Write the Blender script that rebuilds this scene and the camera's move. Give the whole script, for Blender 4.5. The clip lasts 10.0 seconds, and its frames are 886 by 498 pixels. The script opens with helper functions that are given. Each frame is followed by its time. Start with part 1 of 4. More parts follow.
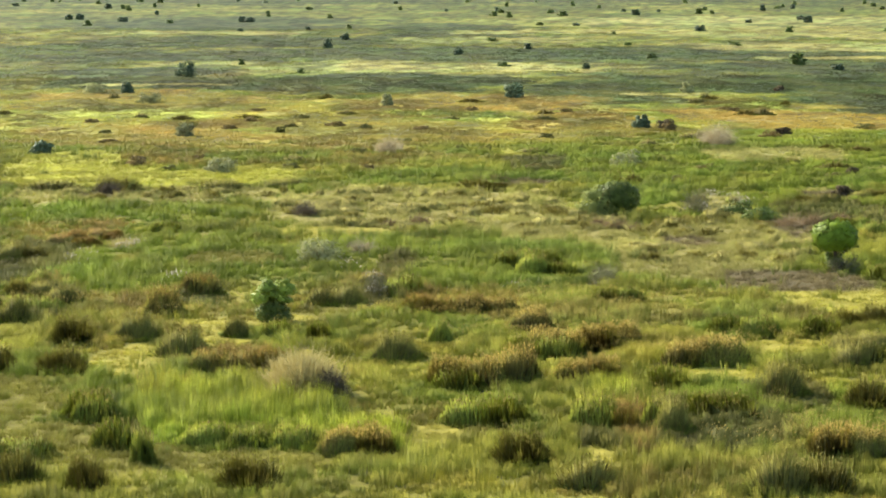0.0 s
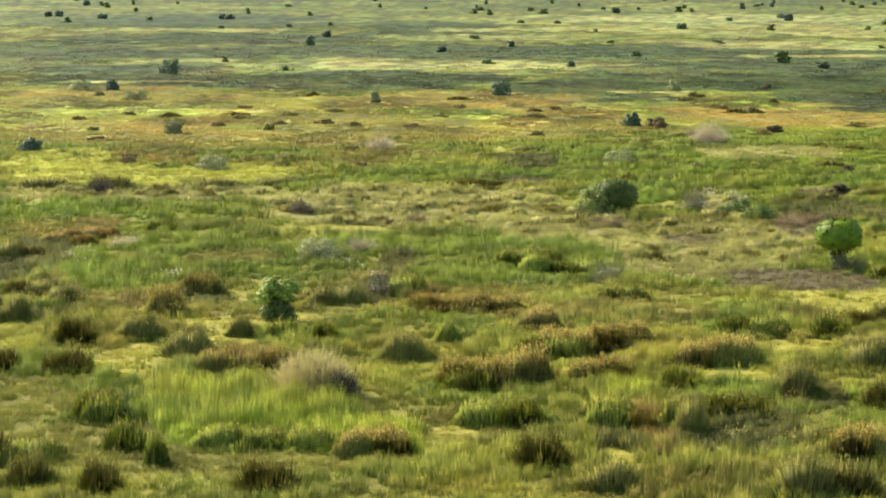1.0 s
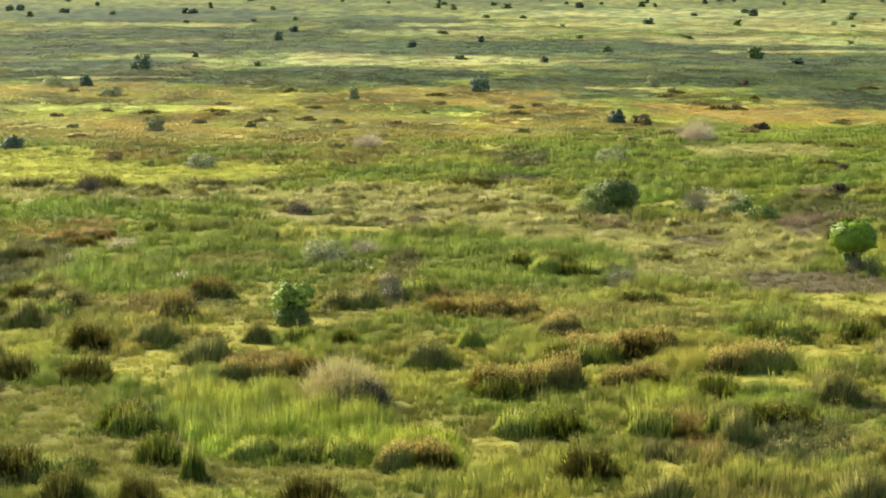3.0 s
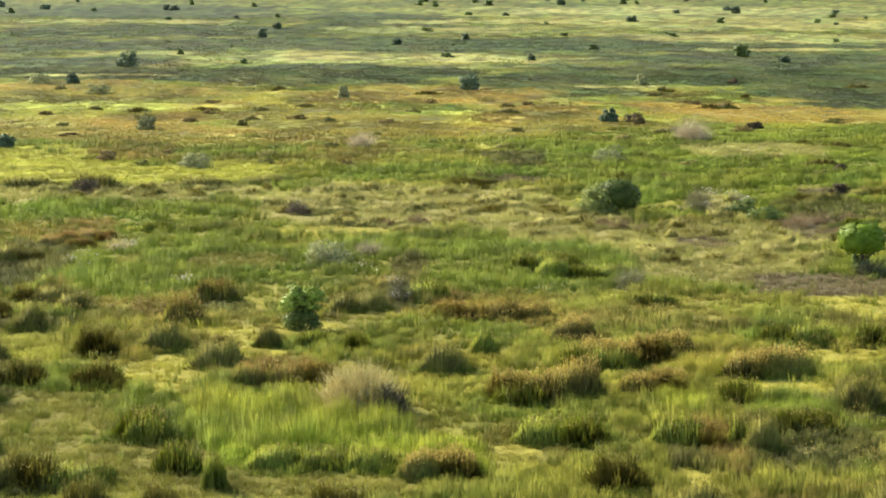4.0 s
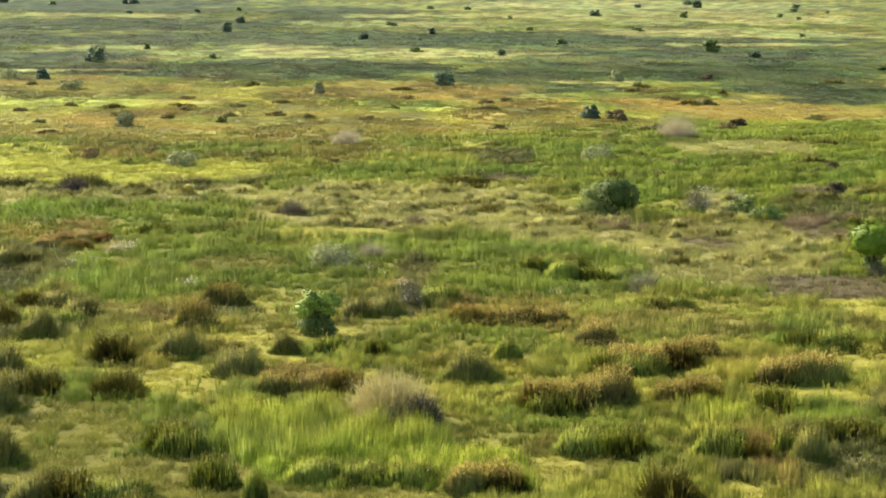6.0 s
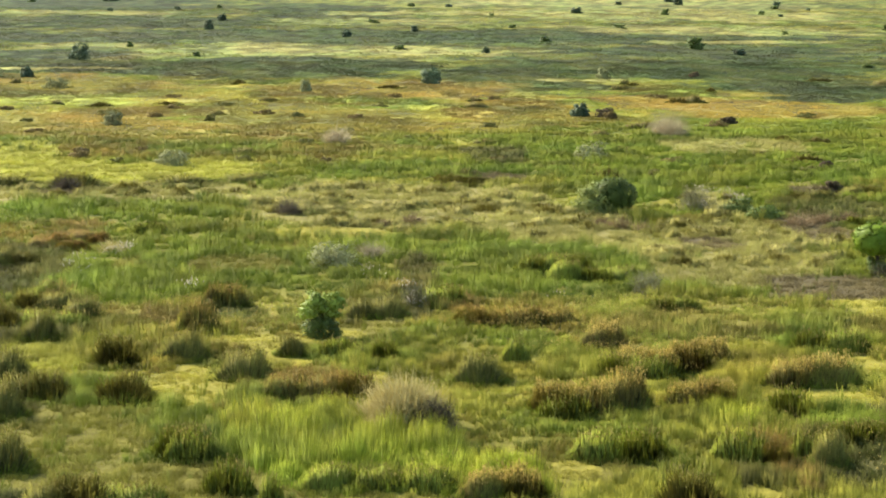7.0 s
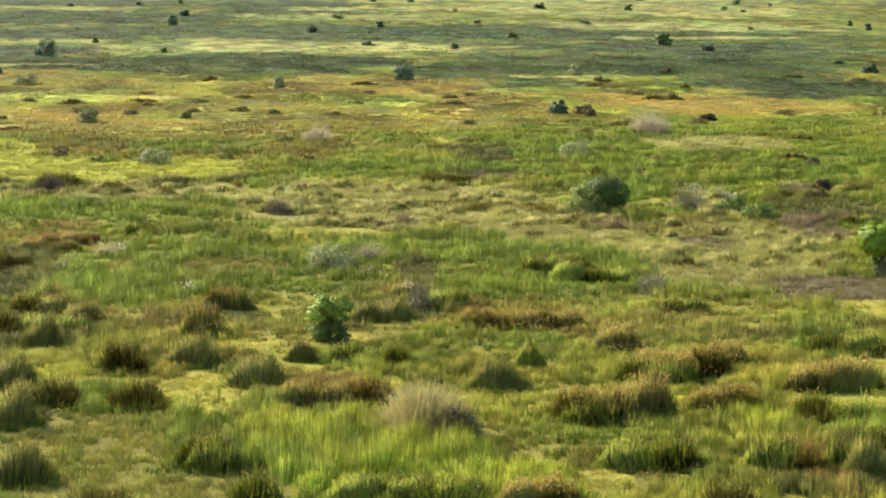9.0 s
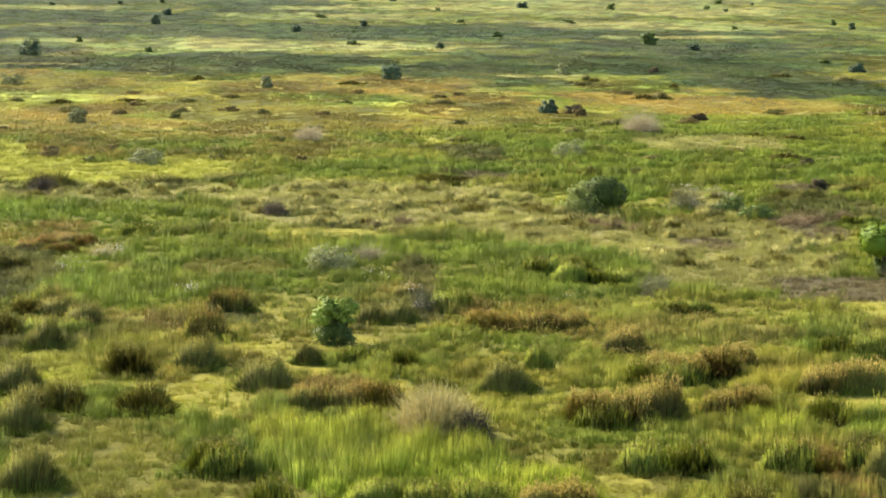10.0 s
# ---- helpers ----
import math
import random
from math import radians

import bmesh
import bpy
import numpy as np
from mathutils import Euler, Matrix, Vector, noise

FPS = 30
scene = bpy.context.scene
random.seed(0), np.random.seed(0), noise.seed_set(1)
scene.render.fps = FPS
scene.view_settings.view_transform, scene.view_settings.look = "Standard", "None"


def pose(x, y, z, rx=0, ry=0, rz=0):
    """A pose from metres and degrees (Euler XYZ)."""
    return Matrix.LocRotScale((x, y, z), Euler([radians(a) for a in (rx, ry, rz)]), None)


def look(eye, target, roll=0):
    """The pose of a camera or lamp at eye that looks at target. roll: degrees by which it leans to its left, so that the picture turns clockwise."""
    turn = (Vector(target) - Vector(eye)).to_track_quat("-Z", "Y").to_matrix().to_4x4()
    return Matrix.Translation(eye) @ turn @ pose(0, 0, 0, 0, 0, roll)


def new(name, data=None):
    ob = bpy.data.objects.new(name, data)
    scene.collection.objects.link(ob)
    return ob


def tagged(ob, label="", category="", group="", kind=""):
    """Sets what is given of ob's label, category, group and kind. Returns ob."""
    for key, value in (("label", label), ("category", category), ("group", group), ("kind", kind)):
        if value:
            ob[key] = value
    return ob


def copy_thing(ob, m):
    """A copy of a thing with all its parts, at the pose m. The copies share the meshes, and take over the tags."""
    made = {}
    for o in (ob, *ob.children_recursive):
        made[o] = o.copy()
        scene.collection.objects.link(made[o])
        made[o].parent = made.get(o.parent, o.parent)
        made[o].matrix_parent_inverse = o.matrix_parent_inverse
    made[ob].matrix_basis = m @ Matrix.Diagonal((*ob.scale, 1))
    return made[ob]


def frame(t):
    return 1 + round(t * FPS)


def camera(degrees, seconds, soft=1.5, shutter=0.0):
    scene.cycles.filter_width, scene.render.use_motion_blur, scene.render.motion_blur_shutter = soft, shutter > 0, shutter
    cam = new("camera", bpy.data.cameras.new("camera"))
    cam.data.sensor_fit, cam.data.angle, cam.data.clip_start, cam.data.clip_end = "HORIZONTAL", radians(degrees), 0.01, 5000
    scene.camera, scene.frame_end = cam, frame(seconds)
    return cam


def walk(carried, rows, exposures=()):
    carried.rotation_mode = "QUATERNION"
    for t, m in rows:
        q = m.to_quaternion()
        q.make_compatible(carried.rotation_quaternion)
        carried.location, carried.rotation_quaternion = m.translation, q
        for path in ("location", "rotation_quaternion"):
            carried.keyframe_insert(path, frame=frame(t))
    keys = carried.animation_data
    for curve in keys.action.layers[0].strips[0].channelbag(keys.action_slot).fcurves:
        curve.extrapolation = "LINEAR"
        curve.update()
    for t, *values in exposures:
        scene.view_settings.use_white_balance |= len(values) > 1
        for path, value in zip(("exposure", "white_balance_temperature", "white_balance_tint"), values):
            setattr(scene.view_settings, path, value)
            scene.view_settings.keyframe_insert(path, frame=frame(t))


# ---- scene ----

# Camera: a slow drift to the left and ahead, 36 m over a flood plain, through a long lens.
cam = camera(24.0, 10.0, soft=1.85)
ROWS = [
    (0.0, 0.0, 0.0, 36.0, 0.0, -7.433, 0.109),
    (0.5, -1.61, 1.08, 35.94, -0.327, -7.47, 0.045),
    (1.0, -3.07, 2.08, 35.85, -0.63, -7.496, -0.015),
    (1.5, -4.67, 3.08, 35.86, -0.951, -7.527, -0.051),
    (2.0, -6.14, 4.24, 35.94, -1.24, -7.568, -0.063),
    (2.5, -7.72, 5.39, 36.08, -1.526, -7.613, -0.076),
    (4.0, -12.6, 9.14, 36.55, -2.412, -7.747, -0.21),
    (4.5, -14.29, 10.29, 36.68, -2.73, -7.795, -0.23),
    (5.0, -15.81, 11.33, 36.82, -3.042, -7.832, -0.243),
    (5.5, -17.39, 12.4, 36.95, -3.374, -7.881, -0.287),
    (7.0, -21.45, 15.65, 37.12, -4.314, -8.001, -0.323),
    (7.5, -22.77, 16.6, 37.19, -4.635, -8.034, -0.333),
    (8.0, -23.97, 17.52, 37.27, -4.937, -8.068, -0.343),
    (8.5, -25.22, 18.48, 37.34, -5.249, -8.103, -0.353),
    (9.0, -26.45, 19.41, 37.32, -5.554, -8.131, -0.365),
    (9.5, -27.59, 20.28, 37.34, -5.833, -8.142, -0.391),
    (10.0, -28.87, 21.15, 37.37, -6.134, -8.156, -0.406),
]
walk(cam, [(t, pose(x, y, z, 90 + pitch, roll, yaw)) for t, x, y, z, yaw, pitch, roll in ROWS],
     exposures=[(0.0, 1.29), (10.0, 1.22)])

# ---- light: a fairly low sun ahead and to the left, clear sky ----
SUN_FROM = Vector((-0.74, 0.67, 0.0)).normalized()
SUN_UP = radians(36)
world = bpy.data.worlds.new("sky")
scene.world = world
world.use_nodes = True
sky = world.node_tree.nodes.new("ShaderNodeTexSky")
sky.sky_type, sky.sun_disc = "NISHITA", False
sky.sun_elevation = SUN_UP
sky.sun_rotation = math.atan2(SUN_FROM.x, SUN_FROM.y)
back = world.node_tree.nodes["Background"]
back.inputs["Strength"].default_value = 0.13
world.node_tree.links.new(sky.outputs["Color"], back.inputs["Color"])
sun_data = bpy.data.lights.new("sun", "SUN")
sun_data.energy, sun_data.angle, sun_data.color = 4.6, radians(0.6), (1.0, 0.915, 0.74)
sun = new("sun", sun_data)
sun.matrix_world = look((0, 0, 0), -(SUN_FROM * math.cos(SUN_UP) + Vector((0, 0, math.sin(SUN_UP)))))
sun.location = (-300, 120, 300)


# ---- materials ----
def material(name):
    m = bpy.data.materials.new(name)
    m.use_nodes = True
    m.node_tree.nodes.clear()
    return m, m.node_tree.nodes, m.node_tree.links


def varied(nodes, links, colour, coarse, fine, amount):
    """Two scales of lighter and darker growth over a colour socket."""
    place = nodes.new("ShaderNodeNewGeometry").outputs["Position"]
    out = colour
    for scale, share in ((coarse, amount), (fine, amount * 0.8)):
        tex = nodes.new("ShaderNodeTexNoise")
        tex.inputs["Scale"].default_value = scale
        tex.inputs["Detail"].default_value = 3
        links.new(place, tex.inputs["Vector"])
        ramp = nodes.new("ShaderNodeMapRange")
        ramp.inputs["From Min"].default_value, ramp.inputs["From Max"].default_value = 0.3, 0.7
        ramp.inputs["To Min"].default_value, ramp.inputs["To Max"].default_value = 1 - share, 1 + share
        links.new(tex.outputs["Fac"], ramp.inputs["Value"])
        mul = nodes.new("ShaderNodeVectorMath")
        mul.operation = "SCALE"
        links.new(out, mul.inputs[0])
        links.new(ramp.outputs["Result"], mul.inputs["Scale"])
        out = mul.outputs["Vector"]
    return out


def plant(name, through_light=0.35, colour=None, amount=0.22, coarse=0.35, fine=3.0, rough=0.65):
    """Leaves and blades: the colour comes from the mesh's tint, or is one given colour."""
    m, nodes, links = material(name)
    if colour is None:
        src = nodes.new("ShaderNodeAttribute")
        src.attribute_name = "tint"
        col = src.outputs["Color"]
    else:
        src = nodes.new("ShaderNodeRGB")
        src.outputs[0].default_value = (*colour, 1)
        col = src.outputs[0]
        rnd = nodes.new("ShaderNodeObjectInfo")
        rng = nodes.new("ShaderNodeMapRange")
        rng.inputs["To Min"].default_value, rng.inputs["To Max"].default_value = 0.8, 1.2
        links.new(rnd.outputs["Random"], rng.inputs["Value"])
        mul = nodes.new("ShaderNodeVectorMath")
        mul.operation = "SCALE"
        links.new(col, mul.inputs[0])
        links.new(rng.outputs["Result"], mul.inputs["Scale"])
        col = mul.outputs["Vector"]
    col = varied(nodes, links, col, coarse, fine, amount)
    face = nodes.new("ShaderNodeBsdfPrincipled")
    face.inputs["Roughness"].default_value = rough
    face.inputs["Specular IOR Level"].default_value = 0.1
    thin = nodes.new("ShaderNodeBsdfTranslucent")
    mix = nodes.new("ShaderNodeMixShader")
    mix.inputs["Fac"].default_value = through_light
    out = nodes.new("ShaderNodeOutputMaterial")
    links.new(col, face.inputs["Base Color"])
    links.new(col, thin.inputs["Color"])
    links.new(face.outputs[0], mix.inputs[1])
    links.new(thin.outputs[0], mix.inputs[2])
    links.new(mix.outputs[0], out.inputs["Surface"])
    return m


def earth(name):
    m, nodes, links = material(name)
    src = nodes.new("ShaderNodeAttribute")
    src.attribute_name = "tint"
    col = varied(nodes, links, src.outputs["Color"], 0.12, 1.3, 0.2)
    face = nodes.new("ShaderNodeBsdfPrincipled")
    face.inputs["Roughness"].default_value = 0.9
    face.inputs["Specular IOR Level"].default_value = 0.1
    links.new(col, face.inputs["Base Color"])
    tex = nodes.new("ShaderNodeTexNoise")
    tex.inputs["Scale"].default_value, tex.inputs["Detail"].default_value = 1.6, 6
    links.new(nodes.new("ShaderNodeNewGeometry").outputs["Position"], tex.inputs["Vector"])
    bump = nodes.new("ShaderNodeBump")
    bump.inputs["Strength"].default_value, bump.inputs["Distance"].default_value = 0.8, 0.3
    links.new(tex.outputs["Fac"], bump.inputs["Height"])
    links.new(bump.outputs["Normal"], face.inputs["Normal"])
    out = nodes.new("ShaderNodeOutputMaterial")
    links.new(face.outputs[0], out.inputs["Surface"])
    return m


GRASS = plant("grass_blades", 0.33)
SOIL = earth("soil_and_turf")
THATCH = plant("grass_thatch", 0.10, amount=0.3)
SEEDS = plant("seed_heads", 0.3, amount=0.25)
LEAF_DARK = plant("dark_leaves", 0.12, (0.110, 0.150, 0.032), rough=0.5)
LEAF_BLUE = plant("blue_green_leaves", 0.15, (0.086, 0.122, 0.062), rough=0.5)
LEAF_BRIGHT = plant("bright_leaves", 0.02, (0.155, 0.225, 0.020), rough=0.45)
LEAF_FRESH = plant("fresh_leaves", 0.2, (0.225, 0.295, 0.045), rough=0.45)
LEAF_GREY = plant("grey_green_leaves", 0.25, (0.265, 0.275, 0.120), rough=0.7)
LEAF_SAGE = plant("sage_green_leaves", 0.3, (0.26, 0.30, 0.085), rough=0.6)
LEAF_OLIVE = plant("olive_leaves", 0.2, (0.165, 0.160, 0.042), rough=0.7)
LEAF_UMBER = plant("umber_leaves", 0.2, (0.185, 0.140, 0.050), rough=0.8)
LEAF_DRY = plant("dry_brown_leaves", 0.2, (0.11, 0.085, 0.045), rough=0.8)
TWIG = plant("pale_dry_twigs", 0.35, (0.46, 0.39, 0.150), rough=0.85)
TWIG_GREY = plant("grey_dry_twigs", 0.1, (0.20, 0.19, 0.095), rough=0.85)
TWIG_PALE = plant("bleached_twigs", 0.25, (0.46, 0.385, 0.23), rough=0.85)
TWIG_DARK = plant("dark_dry_twigs", 0.1, (0.10, 0.082, 0.055), rough=0.85)
TWIG_BROWN = plant("brown_dry_twigs", 0.2, (0.26, 0.185, 0.095), rough=0.85)
BARK = plant("bark", 0.0, (0.10, 0.08, 0.06), rough=0.9)
BLOSSOM = plant("whitish_seed_tufts", 0.3, (0.5, 0.46, 0.36), rough=0.8)


# ---- noise on the plan ----
def lattice(i, j, seed):
    n = (i * 374761393 + j * 668265263 + seed * 974711) & 0x7FFFFFFF
    n = ((n ^ (n >> 13)) * 1274126177) & 0x7FFFFFFF
    return ((n ^ (n >> 16)) & 0xFFFF) / 65535.0


def value_noise(x, y, seed):
    i, j = np.floor(x).astype(np.int64), np.floor(y).astype(np.int64)
    u, v = x - i, y - j
    u, v = u * u * (3 - 2 * u), v * v * (3 - 2 * v)
    a, b = lattice(i, j, seed), lattice(i + 1, j, seed)
    c, d = lattice(i, j + 1, seed), lattice(i + 1, j + 1, seed)
    return (a * (1 - u) + b * u) * (1 - v) + (c * (1 - u) + d * u) * v


def fbm(x, y, size, seed, octaves=3):
    out, amp, total = 0, 1.0, 0.0
    for k in range(octaves):
        out = out + amp * value_noise(x / size * 2 ** k + 17.3 * k, y / size * 2 ** k - 9.1 * k, seed + k)
        total, amp = total + amp, amp * 0.5
    return out / total


def step(a, b, v):
    t = np.clip((v - a) / (b - a), 0, 1)
    return t * t * (3 - 2 * t)


# ---- what grows where ----
# colour of the blades, colour of the tips, height in metres, turf colour between the blades
KINDS = {
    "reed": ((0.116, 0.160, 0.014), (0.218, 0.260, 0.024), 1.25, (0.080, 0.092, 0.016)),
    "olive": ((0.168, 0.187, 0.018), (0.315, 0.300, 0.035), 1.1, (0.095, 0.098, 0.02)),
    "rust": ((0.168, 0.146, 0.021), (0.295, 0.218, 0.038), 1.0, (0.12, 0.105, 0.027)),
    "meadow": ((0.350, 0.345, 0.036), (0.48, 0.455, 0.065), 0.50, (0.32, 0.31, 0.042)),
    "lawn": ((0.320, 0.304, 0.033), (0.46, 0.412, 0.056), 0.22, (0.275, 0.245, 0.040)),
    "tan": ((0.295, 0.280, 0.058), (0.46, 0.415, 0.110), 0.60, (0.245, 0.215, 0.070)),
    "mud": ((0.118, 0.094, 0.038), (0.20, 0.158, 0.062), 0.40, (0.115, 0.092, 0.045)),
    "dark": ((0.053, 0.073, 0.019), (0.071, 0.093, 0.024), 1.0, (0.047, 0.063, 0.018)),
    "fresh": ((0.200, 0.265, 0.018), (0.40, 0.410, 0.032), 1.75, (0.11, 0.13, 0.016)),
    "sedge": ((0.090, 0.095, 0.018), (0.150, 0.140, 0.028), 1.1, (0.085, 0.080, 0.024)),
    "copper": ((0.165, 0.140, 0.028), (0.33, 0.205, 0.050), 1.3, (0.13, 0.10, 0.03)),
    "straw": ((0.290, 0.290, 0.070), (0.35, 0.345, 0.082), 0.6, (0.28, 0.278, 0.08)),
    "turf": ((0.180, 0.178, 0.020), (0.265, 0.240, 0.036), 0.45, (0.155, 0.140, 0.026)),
}
ORDER = list(KINDS)
BODY = np.array([KINDS[k][0] for k in ORDER])
TIP = np.array([KINDS[k][1] for k in ORDER])
TALL = np.array([KINDS[k][2] for k in ORDER])
TURF = np.array([KINDS[k][3] for k in ORDER])

# patches on the plan: x, y, half-width, half-depth
PATCHES = {
    "straw": [(1.7, 840.5, 75, 42.6), (-36.1, 882.2, 28.2, 27.6), (242.4, 1394.8, 110.6, 166.2), (194.9, 1076.4, 73.7, 62.4), (245.7, 1724.6, 162.6, 170.2), (30, 1195.6, 54.3, 61.2),
              (-156.1, 1369.3, 72.7, 46.6), (68.7, 641.6, 13.7, 7.3), (94.5, 640.6, 8.6, 5.9), (70.4, 1379.5, 66.5, 47.7), (-100.1, 881.2, 24.5, 13.7), (183.8, 930.4, 46.1, 15.6),
              (-53.2, 551.2, 13.1, 6.4), (-102.8, 706.7, 22.4, 7)],
    "lawn": [(45.1, 231.5, 6.7, 11.7), (-29.5, 191.8, 4.8, 8.1), (-40.5, 199.3, 6.6, 2.3), (-29.7, 200.1, 1.6, 4.2), (-22.3, 206.9, 3.6, 7.2), (-17.4, 216.4, 4.5, 6),
             (-0.6, 163, 2.1, 3.2), (23.8, 187.4, 6.1, 5.5), (33.6, 200.6, 5, 5.8), (12.4, 152.7, 2.4, 4.2), (-13.5, 189.5, 1.7, 12.7), (-25.5, 215.6, 3.6, 3.8),
             (-16, 293.9, 8.9, 7.8)],
    # dim olive turf; at the left edge its colour also takes in lens vignetting
    "turf": [(-14.2, 151.8, 5.9, 4.5), (42.4, 578.2, 5.4, 10.7), (104.4, 584, 10.2, 15.8), (24.3, 467.3, 8.7, 10), (-27.1, 265.4, 6.6, 6.5), (-40.6, 266.2, 2.1, 6.1), (-13.4, 220.8, 4, 6.3), (-37.9, 176.3, 7.2, 10.4), (-33.2, 162.3, 9.6, 4.4), (-26.6, 153.8, 7.3, 5.3), (0.3, 163, 3.8, 6.2)],
    "meadow": [(-64.5, 378.5, 15.4, 22.8), (-78.6, 552.4, 31.3, 16), (-74.1, 410.7, 11.3, 28.6), (-63.9, 370, 14.5, 14.2), (-41.6, 374.1, 17.2, 20.4), (-34.6, 393, 7.8, 9.1), (-45.5, 207.3, 4.9, 8.2)],
    "tan": [(-49, 345.6, 25.4, 14.4), (-10, 328.3, 15.1, 33), (10.5, 324, 9.8, 32.6), (15.8, 301.4, 10, 19.8), (22.4, 293.8, 5.4, 23), (39.8, 286.7, 13.7, 16.3),
            (34.9, 267.6, 13.8, 12.9), (29, 254.7, 8.4, 10.3), (66.6, 421.8, 14.6, 17), (43.7, 326.2, 3.9, 21.2), (-23.2, 323.4, 5.1, 15.2)],
    "mud": [(33.7, 282.4, 4.5, 7.2), (41.7, 246, 9.6, 8.4), (51.4, 297.2, 4.7, 13.6), (63.4, 342.7, 4.1, 8.7), (14.4, 364.9, 5.8, 8.4), (-57.4, 344, 4, 6.5)],
    "fresh": [(-22.2, 173.9, 5.2, 9.8), (-13.8, 165.9, 6.2, 9.9), (-21.2, 162.2, 2.5, 5.9), (-16.2, 180.7, 2.8, 7.3), (-6.2, 160.7, 3.3, 6.9), (14.1, 181.5, 1.9, 5.6),
              (-23.2, 154.5, 0.9, 4.7), (-45.6, 200.5, 4.7, 4)],
    "olive": [(16.4, 153.5, 2.6, 5.1), (-4.2, 192.5, 7, 21.1), (14.9, 228.8, 12, 18.8), (13.3, 169.1, 6.6, 14.4), (25.4, 228.2, 13.5, 9)],
    "reed": [(7.4, 266.3, 15.4, 28.6), (12.4, 260.1, 4.8, 14.5), (-10.6, 276.3, 7.3, 21.5), (-39.3, 259.5, 16.2, 20.6), (0.7, 372.6, 25.1, 15), (59, 388.8, 32.1, 38),
             (30.2, 414.5, 11.6, 31.3), (87.7, 431.1, 15.6, 54.5), (37.1, 342.8, 14.6, 9.9), (30, 209.2, 4.4, 9.8), (-43.6, 192.2, 4.2, 8.2), (-0.7, 178.7, 4.4, 5.4),
             (-48.2, 304.9, 19.1, 24.8), (58.1, 318.7, 13.6, 18.5)],
    "copper": [(-50.1, 297.2, 4.3, 11.5), (-19.1, 194.6, 3.7, 6.4), (-34.3, 231.4, 1.8, 5.5), (-2.9, 233.3, 1.8, 4.7), (-46.6, 240.8, 1.6, 5.5), (15, 163.6, 1.4, 8.1)],
    "rust": [(19.9, 222.3, 8.8, 9.3), (38.9, 219, 4.9, 6.6), (-17.4, 490.7, 29.2, 54.3), (31.8, 522.3, 18.1, 49.7), (94.5, 523.1, 34.4, 27.2), (-69.2, 487.5, 29.5, 46.9), (73.7, 546.5, 14.6, 30.7), (-54.5, 412.5, 10.8, 20.1),
             (-19.7, 192.4, 4.5, 7.7), (2.1, 230.5, 6.9, 7.3), (9.4, 215.2, 4.2, 9.5), (-55.9, 298, 10.1, 12.2), (15, 163.6, 1.4, 8.1), (-14.4, 408.8, 6.5, 14.6),
             (-88.2, 622, 33.6, 51.3), (10.5, 606, 40.3, 38.9)],
    "sedge": [(-53.9, 265.5, 6.6, 20.3), (-56.1, 264.4, 4.1, 17.1), (-47.6, 222.4, 5.5, 9.3), (-42.9, 231.3, 2.1, 5.4), (-10.8, 232.4, 5.5, 7.4), (-27.1, 237.4, 2.8, 8.4), (-5.8, 260.4, 2.4, 12.6),
              (60.7, 315.1, 10.1, 17.4), (18.2, 404.5, 5.9, 14.9), (-37.9, 155.1, 3.6, 5.5), (-43.8, 185.6, 2.9, 3.4), (-29.1, 170.8, 2, 5.1), (22.4, 163.4, 5.8, 9),
              (29.6, 180, 3.3, 7.7), (12.4, 160.7, 2.7, 4.3)],
    # the widest patch stands in for grey horizon haze, as a growth colour
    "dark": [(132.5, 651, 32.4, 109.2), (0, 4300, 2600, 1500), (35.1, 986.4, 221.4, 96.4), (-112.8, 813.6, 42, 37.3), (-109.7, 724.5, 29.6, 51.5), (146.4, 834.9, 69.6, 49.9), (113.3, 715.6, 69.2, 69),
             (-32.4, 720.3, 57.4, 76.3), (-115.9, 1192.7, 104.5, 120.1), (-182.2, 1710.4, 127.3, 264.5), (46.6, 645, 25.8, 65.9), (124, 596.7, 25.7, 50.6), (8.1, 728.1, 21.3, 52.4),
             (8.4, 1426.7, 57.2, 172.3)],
}


# tussocks: x, y, width, height
GOLD_PLACES = [
    (3.5, 180.7, 9.5, 2.9), (12.4, 196.7, 8.7, 2.5), (24.3, 190.1, 6.8, 2.5), (-6.4, 153.3, 5.5, 2.3), (13.3, 182.7, 5.5, 2.2), (30.5, 152, 5.9, 2.4), (9, 209.5, 4.8, 2),
    (17.6, 201.5, 4.4, 2)]
DARK_PLACES = [
    (-35.2, 186.3, 5.1, 2.2), (29.4, 176.2, 3.9, 2.8), (38.5, 189.2, 5.2, 2.3), (5.8, 149.6, 4.6, 2.4), (18.2, 161.2, 2.6, 2.6), (-13.7, 143, 4.4, 2.2),
    (-25.4, 143.9, 3.2, 2.2), (-30.9, 145.6, 3.2, 2.3), (10.1, 143.6, 4.4, 1.8), (25.4, 141.9, 7.1, 2.4), (36, 171.5, 4.7, 2.1), (-44.6, 181.4, 3.9, 2.6),
    (-42.3, 163.4, 4.7, 2.7), (-25, 195.6, 4.8, 2.6), (-4.5, 193, 4.6, 2.5), (-42.5, 189, 5.6, 2.6), (-36.5, 152, 5.5, 2.4), (-46.5, 196, 5, 2.4),
    (40.5, 197, 6, 2)]
